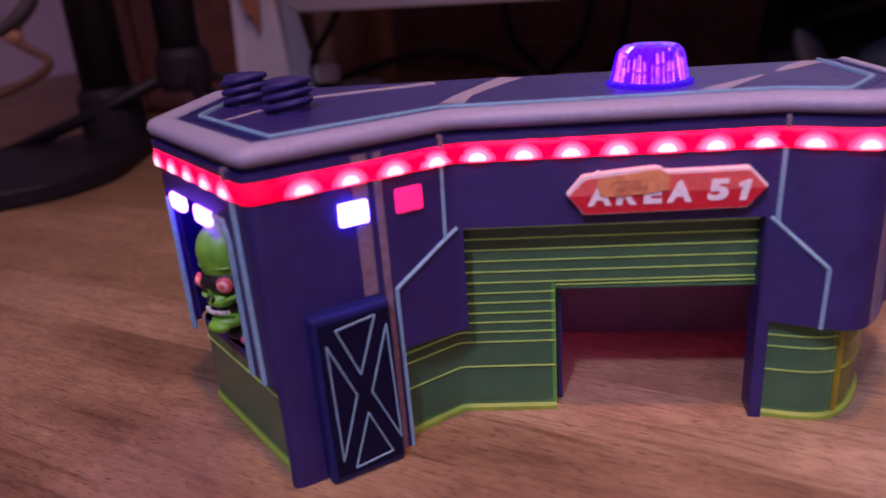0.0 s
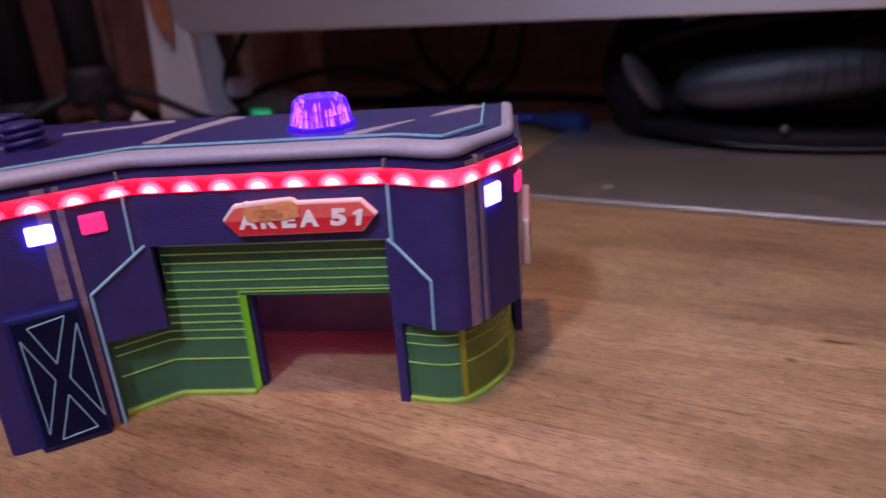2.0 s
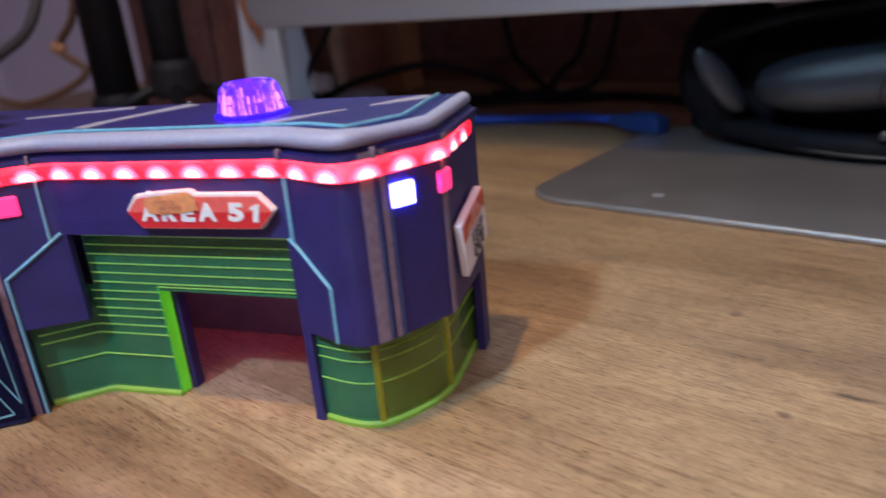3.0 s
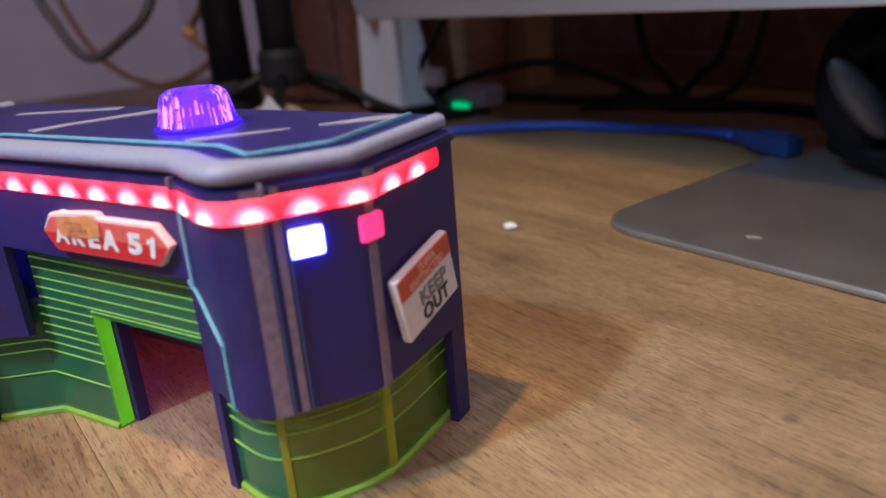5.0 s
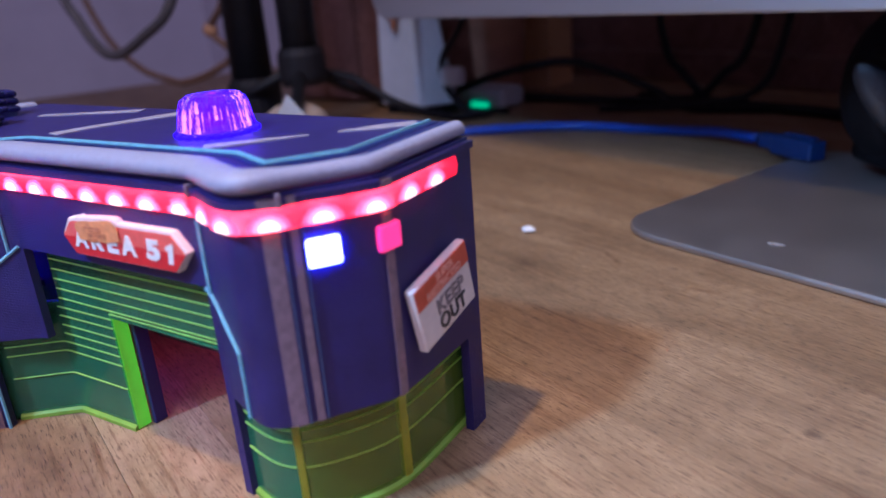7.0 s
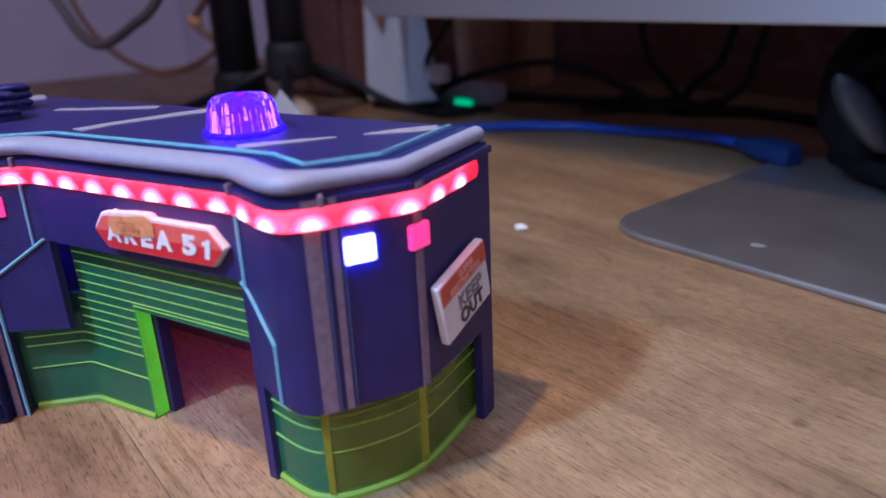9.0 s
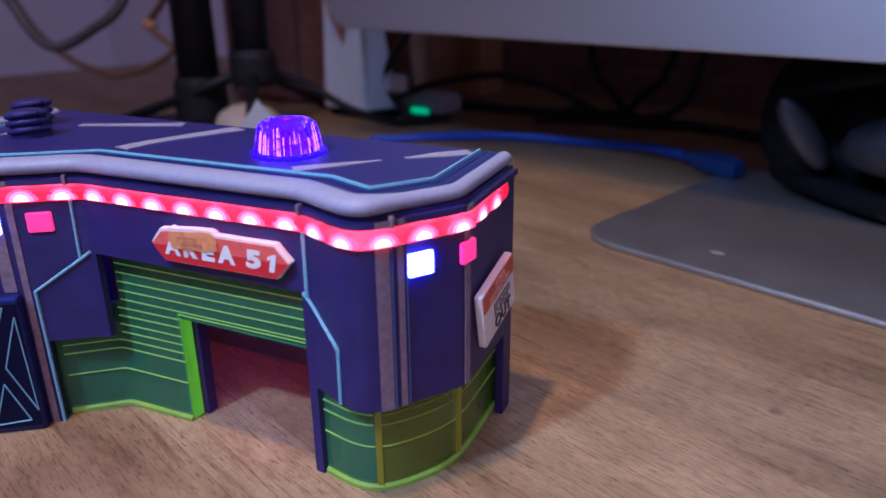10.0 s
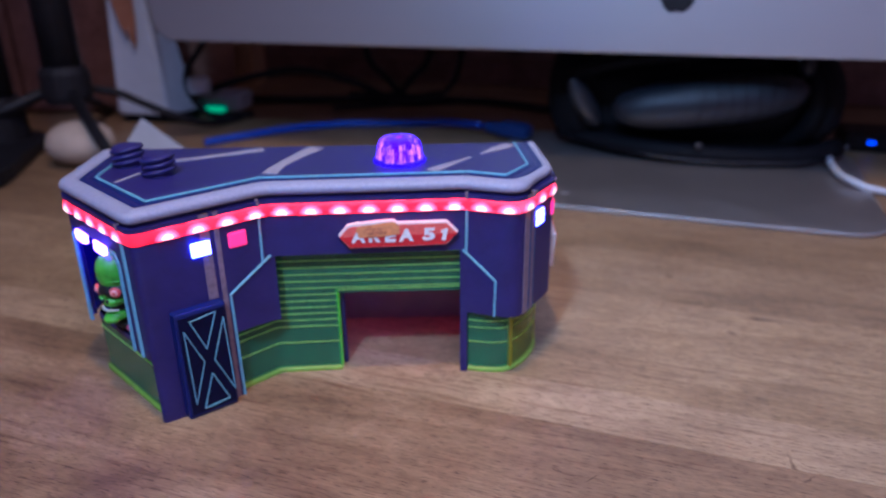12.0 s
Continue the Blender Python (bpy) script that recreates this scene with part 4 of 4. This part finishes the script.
def monitor():
    t = thing("desktop_computer", "silver aluminium all-in-one computer with a thin foot", "computer", (0.23, 0.45, 0.0))
    foot = bmesh.new()
    pts = []
    w, d, r = 0.136, 0.195, 0.026
    for cx, cy, a0 in ((-w + r, r, 180), (w - r, r, 270), (w - r, d - r, 0), (-w + r, d - r, 90)):
        for k in range(7):
            a = radians(a0 + 15 * k)
            pts.append((cx + r * math.cos(a), cy + r * math.sin(a)))
    merge(foot, prism(pts, 0.0030, Matrix.Translation((0.1918, 0.3454, 0.0002)) @ pose(0, 0, 0, 0, 0, -20.3), 0.0010))
    part("foot", foot, M["alu_foot"], t, "flat brushed aluminium foot")
    part("neck", box((-0.085, 0.112, 0.004), (0.085, 0.126, 0.24), 0.004, MON @ pose(0, 0, 0, -6, 0, 0)), M["alu_foot"], t)
    body = MON @ Matrix.Translation((-0.010, 0, 0.0925)) @ pose(0, 0, 0, -4, 0, 0)
    hw = 0.402
    quarter = [(0.021 * (1 - math.cos(radians(a))), 0.021 * (1 - math.sin(radians(a)))) for a in range(0, 91, 15)]
    outline = [(-hw + x, y) for x, y in quarter] + [(hw - x, y) for x, y in quarter[::-1]] + [(hw, 0.082), (-hw, 0.082)]
    c = part("chin", prism(outline, 0.007, body @ pose(0, 0, 0, 90, 0, 0) @ Matrix.Translation((0, 0, -0.007)), 0.0012), M["alu"], t, "silver aluminium lower front")
    part("back_shell", ball(body @ Vector((0, 0.052, 0.205)), (hw * 0.97, 0.044, 0.195), body.to_3x3().to_4x4(), 32, 20), M["alu"], t, smooth=True)
    part("bezel", box((-hw, 0.0, 0.0823), (hw, 0.007, 0.42), 0.001, body), M["glass"], t, "black glass border")
    part("screen", box((-hw + 0.02, -0.0012, 0.105), (hw - 0.02, -0.0003, 0.40), 0, body), M["screen"], t, "lit screen")
    # fruit-like mark drawn as a plain rounded shape
    mark = bmesh.new()
    rim_ = [2 * math.pi * k / 40 for k in range(40)]
    dent = [1 - 0.16 * math.exp(-((a - 1.5 * math.pi) / 0.28) ** 2) - 0.14 * math.exp(-((a - 0.5 * math.pi) / 0.35) ** 2) for a in rim_]
    merge(mark, prism([(0.0122 * d * math.cos(a) * (1 + 0.12 * math.sin(a)), 0.0142 * d * math.sin(a)) for a, d in zip(rim_, dent)], 0.0006, body @ Matrix.Translation((0.005, -0.0001, 0.0405)) @ pose(0, 0, 0, 90, 0, 0)))
    part("emblem", mark, M["black"], c, "plain black rounded emblem")


monitor()


# ================================================================ things behind
def cable(pts, r, mat, label, name="cable"):
    return alone(name, tube(catmull(pts), r, 8), mat, label, "cable", smooth=True, group="cables behind the toy")


cable([(-0.150, 0.545, 0.0036), (-0.122, 0.565, 0.0036), (-0.080, 0.592, 0.0036), (-0.035, 0.606, 0.0036), (0.020, 0.603, 0.0040), (0.066, 0.588, 0.0075), (0.095, 0.568, 0.0090)], 0.0036, M["blue_cable"], "blue network cable lying on the desk")
plug = thing("cable_plug", "pale blue clear plug lying at the computer's foot", "plug", (0.120, 0.548, 0.0002))
pm = Matrix.Translation((0.120, 0.548, 0.0036)) @ pose(0, 0, 0, 0, 0, -38)
part("body", box((-0.014, -0.0062, 0.0), (0.018, 0.0062, 0.0115), 0.0015, pm), M["blue_plug"], plug)
part("boot", box((-0.027, -0.0045, 0.0012), (-0.0142, 0.0045, 0.0102), 0.0018, pm), M["blue_plug"], plug)
part("latch", box((-0.006, -0.0022, 0.0117), (0.015, 0.0022, 0.0135), 0.0004, pm), M["blue_plug"], plug)
cable([(0.455, 0.520, 0.003), (0.40, 0.497, 0.003), (0.362, 0.468, 0.0075), (0.352, 0.445, 0.0085), (0.343, 0.42, 0.0080), (0.341, 0.395, 0.0075), (0.362, 0.379, 0.003), (0.43, 0.36, 0.003)], 0.0026, M["white"], "white charging cable curled on the desk")


def tripod(x, y, hub, top, r, spread, angles, name, label):
    t = thing(name, label, "stand", (x, y, 0))
    part("pole", tube([(x, y, hub), (x, y, hub + 0.10), (x, y, top)], [r * 1.06, r, r], 16), M["black"], t, smooth=True)
    part("collar", lathe([(r * 1.2, -0.012), (r * 1.35, -0.006), (r * 1.35, 0.012), (r * 1.15, 0.018)], (x, y, hub), 20), M["rubber"], t)
    for a in angles:
        c, s_ = math.cos(radians(a)), math.sin(radians(a))
        leg = part("leg", tube([(x + r * 0.6 * c, y + r * 0.6 * s_, hub), (x + spread * 0.5 * c, y + spread * 0.5 * s_, hub * 0.55), (x + spread * c, y + spread * s_, 0.006)], 0.0048, 8), M["black"], t, smooth=True)
        part("rubber_foot", ball((x + spread * c, y + spread * s_, 0.006), (0.007, 0.007, 0.006), None, 12, 8), M["rubber"], leg, smooth=True)
    return t


tripod(-0.254, 0.534, 0.056, 0.62, 0.0145, 0.1455, (102, -54, 190), "tripod", "black tripod stand with spread legs on the desk")

stand = thing("lamp_stand", "black post on a flat oval base", "stand", (-0.322, 0.541, 0))
oval = [(-0.345 + 0.074 * math.cos(a), 0.445 + 0.074 * math.sin(a)) for a in [radians(-190 + 12.5 * k) for k in range(17)]] + [(-0.322 + 0.034 * math.cos(a), 0.541 + 0.034 * math.sin(a)) for a in [radians(10 + 20 * k) for k in range(9)]]
part("base_plate", prism(oval, 0.012, Matrix.Translation((0, 0, 0.0003)), 0.002), M["black"], stand)
part("post", tube([(-0.322, 0.541, 0.012), (-0.322, 0.541, 0.2), (-0.324, 0.543, 0.62)], [0.0185, 0.0165, 0.0150], 16), M["black"], stand, smooth=True)
part("sleeve", lathe([(0.024, 0.0), (0.023, 0.03), (0.019, 0.036)], (-0.322, 0.541, 0.012), 20), M["rubber"], stand)

cabinet = thing("cabinet", "dark brown wooden cabinet with upright boards", "cabinet", (-0.34, 0.76, 0))
cm = Matrix.Translation((-0.425, 0.695, 0.0)) @ pose(0, 0, 0, 0, 0, -6)
part("carcass", box((0.0, 0.010, 0.0004), (0.215, 0.12, 0.62), 0.002, cm), M["hutch"], cabinet)
for k in range(4):
    part("board", box((0.002 + 0.053 * k, 0.0, 0.004), (0.052 + 0.053 * k, 0.0098, 0.61), 0.0025, cm), M["hutch"], cabinet)

alone("cream_pebble", ball((-0.236, 0.500, 0.0176), (0.027, 0.026, 0.0176)), M["beige"], "smooth rounded cream pebble resting on the desk", "pebble", smooth=True)

carton = thing("white_carton", "white tapered carton with brown marks at the top", "carton", (-0.22, 0.65, 0))
bm = bmesh.new()
lo = [bm.verts.new((x, y, 0.0085)) for x, y in ((-0.260, 0.641), (-0.205, 0.629), (-0.184, 0.660), (-0.239, 0.676))]
hi = [bm.verts.new((x, y, 0.165)) for x, y in ((-0.247, 0.634), (-0.219, 0.637), (-0.217, 0.665), (-0.245, 0.662))]
for k in range(4):
    bm.faces.new((lo[k], lo[(k + 1) % 4], hi[(k + 1) % 4], hi[k]))
bm.faces.new(lo[::-1])
bm.faces.new(hi)
part("body", bevelled(bm, 0.003), M["white"], carton)
for pts in ([(-0.001, 0.160), (0.011, 0.160), (0.017, 0.112), (0.015, 0.094), (0.011, 0.086), (0.008, 0.094), (0.004, 0.112)], [(0.013, 0.160), (0.024, 0.160), (0.022, 0.100), (0.020, 0.080), (0.017, 0.074), (0.014, 0.084), (0.015, 0.110)]):
    part("brown_mark", prism(pts, 0.0012, Matrix.Translation((-0.246, 0.6305, 0)) @ pose(0, 0, 0, 91.6, 0, 6.6)), M["brown_label"], carton)

# Black block added for the dark below the carton; no brick is known there.
brick = thing("carton_dark_block", "flat black block added for the dark under the white carton", "power brick", (-0.22, 0.655, 0))
bk = Matrix.Translation((-0.221, 0.656, 0)) @ pose(0, 0, 0, 0, 0, -9)
part("housing", box((-0.031, -0.018, 0.0004), (0.033, 0.020, 0.0082), 0.002, bk), M["matt_black"], brick)
part("seam", box((-0.0313, -0.0183, 0.0040), (0.0333, 0.0203, 0.0046), 0, bk), M["black"], brick)
paper = thing("folded_paper", "white sheet of paper folded into a small tent on the desk", "paper", (-0.145, 0.42, 0))
tip, left, right, back = Vector((-0.150, 0.409, 0.0575)), Vector((-0.192, 0.402, 0.0006)), Vector((-0.078, 0.400, 0.0006)), Vector((-0.140, 0.452, 0.0006))
for name, corners in (("front_leaf", (left, right, tip)), ("back_leaf", (right, back, tip)), ("side_leaf", (back, left, tip))):
    bm = bmesh.new()
    n = (corners[1] - corners[0]).cross(corners[2] - corners[0]).normalized() * 0.0005
    a, b = [bm.verts.new(c) for c in corners], [bm.verts.new(c - n) for c in corners]
    bm.faces.new(a)
    bm.faces.new(b[::-1])
    for k in range(3):
        bm.faces.new((a[k], b[k], b[(k + 1) % 3], a[(k + 1) % 3]))
    part(name, bm, M["dull_paper"], paper)

adapter = thing("adapter", "small white network adapter with a green lamp", "adapter", (-0.165, 0.70, 0))
am = Matrix.Translation((-0.172, 0.700, 0)) @ pose(0, 0, 0, 0, 0, -15)
part("housing", box((-0.030, -0.016, 0.0004), (0.030, 0.016, 0.0195), 0.005, am), M["white"], adapter, smooth=False)
part("lamp", box((-0.010, -0.0185, 0.0005), (0.012, -0.0162, 0.0055), 0.001, am), M["green_led"], adapter, "glowing green lamp")

cardbox = thing("cardboard_box", "tan cardboard box standing against the panel", "box", (-0.22, 0.86, 0))
bmx = Matrix.Translation((-0.268, 0.815, 0)) @ pose(0, 0, 0, 0, 0, -8)
part("sides", box((0.0, 0.0, 0.0004), (0.112, 0.045, 0.19), 0.001, bmx), M["card"], cardbox)
part("flap", box((0.001, -0.0022, 0.150), (0.111, -0.0004, 0.189), 0.0004, bmx), M["card"], cardbox)
alone("clay_pot", lathe([(0.024, 0.0004), (0.027, 0.006), (0.034, 0.085), (0.037, 0.088), (0.038, 0.102), (0.032, 0.103), (0.029, 0.092)], (-0.197, 0.754, 0), 32), M["clay"], "brown clay pot standing on the desk", "pot", smooth=True)

cable([(-0.262, 0.546, 0.056), (-0.250, 0.556, 0.051), (-0.225, 0.560, 0.046), (-0.205, 0.560, 0.037), (-0.184, 0.564, 0.0255), (-0.172, 0.580, 0.016), (-0.160, 0.610, 0.006), (-0.140, 0.640, 0.004)], 0.0034, M["rubber"], "black cable sagging from the tripod to the desk")
loop = cable([(-0.150, 0.645, 0.12), (-0.165, 0.642, 0.080), (-0.1853, 0.641, 0.052), (-0.189, 0.645, 0.032), (-0.183, 0.650, 0.016), (-0.168, 0.650, 0.004), (-0.130, 0.655, 0.004)], 0.0030, M["rubber"], "black cable hanging in a loop with a white plug")
part("plug", box((-0.1872, 0.634, 0.0275), (-0.1650, 0.647, 0.0440), 0.004), M["white"], loop, "white plug on the cable")
cable([(-0.235, 0.66, 0.004), (-0.215, 0.668, 0.006), (-0.189, 0.675, 0.019), (-0.147, 0.68, 0.033), (-0.088, 0.68, 0.043), (-0.043, 0.68, 0.034), (-0.009, 0.685, 0.019), (0.020, 0.69, 0.004), (0.08, 0.70, 0.004)], 0.0036, M["rubber"], "black cable bent in an arch over the desk")
cable([(-0.165, 0.715, 0.005), (-0.141, 0.72, 0.005), (-0.073, 0.715, 0.005), (0.014, 0.71, 0.005), (0.107, 0.69, 0.005), (0.18, 0.64, 0.005), (0.26, 0.60, 0.005)], 0.0042, M["rubber"], "black cable lying along the desk")
cable([(-0.035, 0.745, 0.16), (-0.019, 0.74, 0.053), (0.001, 0.735, 0.025), (0.025, 0.73, 0.004), (0.06, 0.70, 0.012)], 0.0036, M["rubber"], "black cable hanging from the computer")
cable([(0.075, 0.74, 0.16), (0.052, 0.74, 0.050), (0.033, 0.735, 0.025), (0.010, 0.735, 0.005), (-0.04, 0.74, 0.005)], 0.0036, M["rubber"], "black cable hanging from the computer")
cable([(0.10, 0.70, 0.16), (0.085, 0.70, 0.06), (0.07, 0.69, 0.02), (0.03, 0.66, 0.012), (-0.05, 0.67, 0.005)], 0.0030, M["rubber"], "black cable hanging from the computer")
cable([(-0.352, 0.546, 0.40), (-0.43, 0.50, 0.26), (-0.455, 0.464, 0.150), (-0.439, 0.464, 0.103), (-0.406, 0.464, 0.077), (-0.357, 0.464, 0.091), (-0.310, 0.464, 0.122), (-0.30, 0.49, 0.22), (-0.34, 0.545, 0.36)], 0.0042, M["grey_cable"], "grey cable looped from the black post")
cable([(-0.66, 0.60, 0.16), (-0.60, 0.59, 0.085), (-0.544, 0.585, 0.051), (-0.502, 0.585, 0.039), (-0.473, 0.585, 0.036), (-0.428, 0.585, 0.046), (-0.393, 0.585, 0.064), (-0.419, 0.585, 0.086), (-0.389, 0.58, 0.114), (-0.371, 0.575, 0.16), (-0.369, 0.570, 0.22)], 0.0036, M["tan_cable"], "brown cord looped and tied to the post")
alone("cord_knot", ball((-0.419, 0.585, 0.087), (0.009, 0.006, 0.007), None, 14, 10), M["card"], "orange-brown knot in the cord", "knot", smooth=True)


def headphones():
    t = thing("headphones", "black over-ear headphones with worn grey padded band on the foot", "headphones", (0.24, 0.48, 0.0032))
    for c, turn, lean in (((0.180, 0.528, 0.0490), 62, 8), ((0.330, 0.482, 0.0490), -64, -8)):
        profile = [(0.001, 0.026), (0.018, 0.026), (0.034, 0.022), (0.042, 0.012), (0.044, 0.0), (0.043, -0.008), (0.036, -0.015), (0.026, -0.013), (0.018, -0.004), (0.001, -0.002)]
        lay = Matrix.Translation(c) @ pose(0, 0, 0, 0, lean, turn) @ pose(0, 0, 0, -90, 0, 0)
        outer, inner = lathe(profile[:6], (0, 0, 0), 36), lathe(profile[5:], (0, 0, 0), 36)
        for bm in (outer, inner):
            bmesh.ops.transform(bm, matrix=lay, verts=bm.verts)
        cup = part("ear_cup", outer, M["matt_black"], t, smooth=True)
        part("ear_pad", inner, M["matt_black"], cup, "worn dark ear pad", smooth=True)
    pts = catmull([(0.187, 0.467, 0.0445), (0.215, 0.458, 0.0480), (0.252, 0.449, 0.0530), (0.290, 0.443, 0.0575), (0.324, 0.441, 0.0620)], 8)
    n = len(pts) - 1
    fat = [0.0030 + 0.0150 * math.sqrt(max(0.0, 1 - abs(2 * k / n - 1) ** 2.4)) for k in range(n + 1)]
    band = part("head_pad", tube(pts, fat, 18), M["pad"], t, "worn grey padded headband", smooth=True)
    for k in range(7):
        i = 15 + 2 * k
        p, d = pts[i], (pts[i + 1] - pts[i]).normalized()
        side = d.cross(Vector((0, 0, 1))).normalized()
        ring = [p + (fat[i] + 0.0002) * (math.cos(a) * side + Vector((0, 0, math.sin(a)))) + 0.0012 * d * math.sin(3 * a + k) for a in [2 * math.pi * j / 16 for j in range(17)]]
        part("stitch_rib", tube(ring, 0.0005, 5), M["rubber"], band)
    # grey piece painting the cup's highlight, lower arch with its metal edge, upper arch
    d = Vector((0.024, 0.012, -0.035)).normalized()
    side = d.cross(Vector((0, 1, 0))).normalized()
    turn = Matrix((side, d.cross(side), d)).transposed().to_4x4()
    part("slider", ball((0.168, 0.477, 0.0475), (0.0085, 0.006, 0.0250), turn, 18, 14), M["pad"], t, "dull grey piece put in for the ear cup's highlight", smooth=True)
    low = catmull([(0.158, 0.520, 0.018), (0.190, 0.488, 0.015), (0.222, 0.466, 0.0125), (0.258, 0.452, 0.0115), (0.295, 0.444, 0.0115), (0.330, 0.442, 0.0120), (0.362, 0.455, 0.0140)], 6)
    arch = part("lower_arch", tube(low, 0.0078, 12), M["matt_black"], t, smooth=True)
    part("metal_edge", tube([p + Vector((-0.0015, -0.0074, -0.0035)) for p in low[10:]], 0.0007, 6), M["dark_metal"], arch, "thin metal edge", smooth=True)
    # Bead added where a glint shows above the arch.
    part("stud", ball((0.249, 0.444, 0.0205), (0.0032, 0.0020, 0.0028), None, 12, 8), M["dark_metal"], arch, "small metal bead put in for a glint", smooth=True)
    part("upper_arch", tube(catmull([(0.160, 0.500, 0.066), (0.190, 0.470, 0.080), (0.228, 0.458, 0.086), (0.280, 0.452, 0.090), (0.330, 0.456, 0.086)], 6), 0.0050, 8), M["matt_black"], t, smooth=True)
    part("hinge", ball((0.326, 0.452, 0.078), (0.006, 0.006, 0.009), None, 12, 10), M["pad"], t, "dull grey hinge", smooth=True)
    # Added black mass stands for the dark under and behind the pad.
    filler = ball((0.258, 0.504, 0.042), (0.114, 0.034, 0.042), pose(0, 0, 0, 0, 0, -17), 28, 16)
    for v in filler.verts:
        v.co += Vector((0, -1, 0.3)) * noise.noise(v.co * 38) * 0.010
        v.co.z = max(0.0034, v.co.z)
    part("cushion", filler, M["matt_black"], t, "soft black mass filling the dark behind the pad", smooth=True)


headphones()

device = thing("usb_hub", "small black hub with blue lamps on the desk", "hub", (0.43, 0.50, 0))
dm = Matrix.Translation((0.435, 0.490, 0)) @ pose(0, 0, 0, 0, 0, -17)
part("housing", box((-0.045, -0.014, 0.0004), (0.045, 0.030, 0.016), 0.004, dm), M["black"], device)
for k in (-0.028, 0.012):
    part("lamp", box((k, -0.0152, 0.008), (k + 0.006, -0.0138, 0.0105), 0.0004, dm), M["blue_led"], device, "glowing blue lamp")

crumb = bmesh.new()
bmesh.ops.create_icosphere(crumb, subdivisions=2, radius=0.0027)
for v in crumb.verts:
    v.co *= 1 + 0.35 * noise.noise(v.co * 900)
    v.co = Vector((v.co.x * 1.3 + 0.0303, v.co.y + 0.3774, max(0.0002, v.co.z * 0.7 + 0.0014)))
alone("paper_crumb", crumb, M["paper"], "tiny white crumb of paper on the desk", "crumb")

speck = ball((0.1379, 0.3920, 0.0034), (0.0034, 0.0018, 0.0005), None, 12, 6)
for v in speck.verts:
    v.co += Vector((noise.noise(v.co * 700), noise.noise(v.co * 700 + Vector((5, 0, 0))), 0)) * 0.0009
alone("dust_fluff", speck, M["dust"], "tiny pale fluff of dust on the computer's foot", "dust", smooth=True)
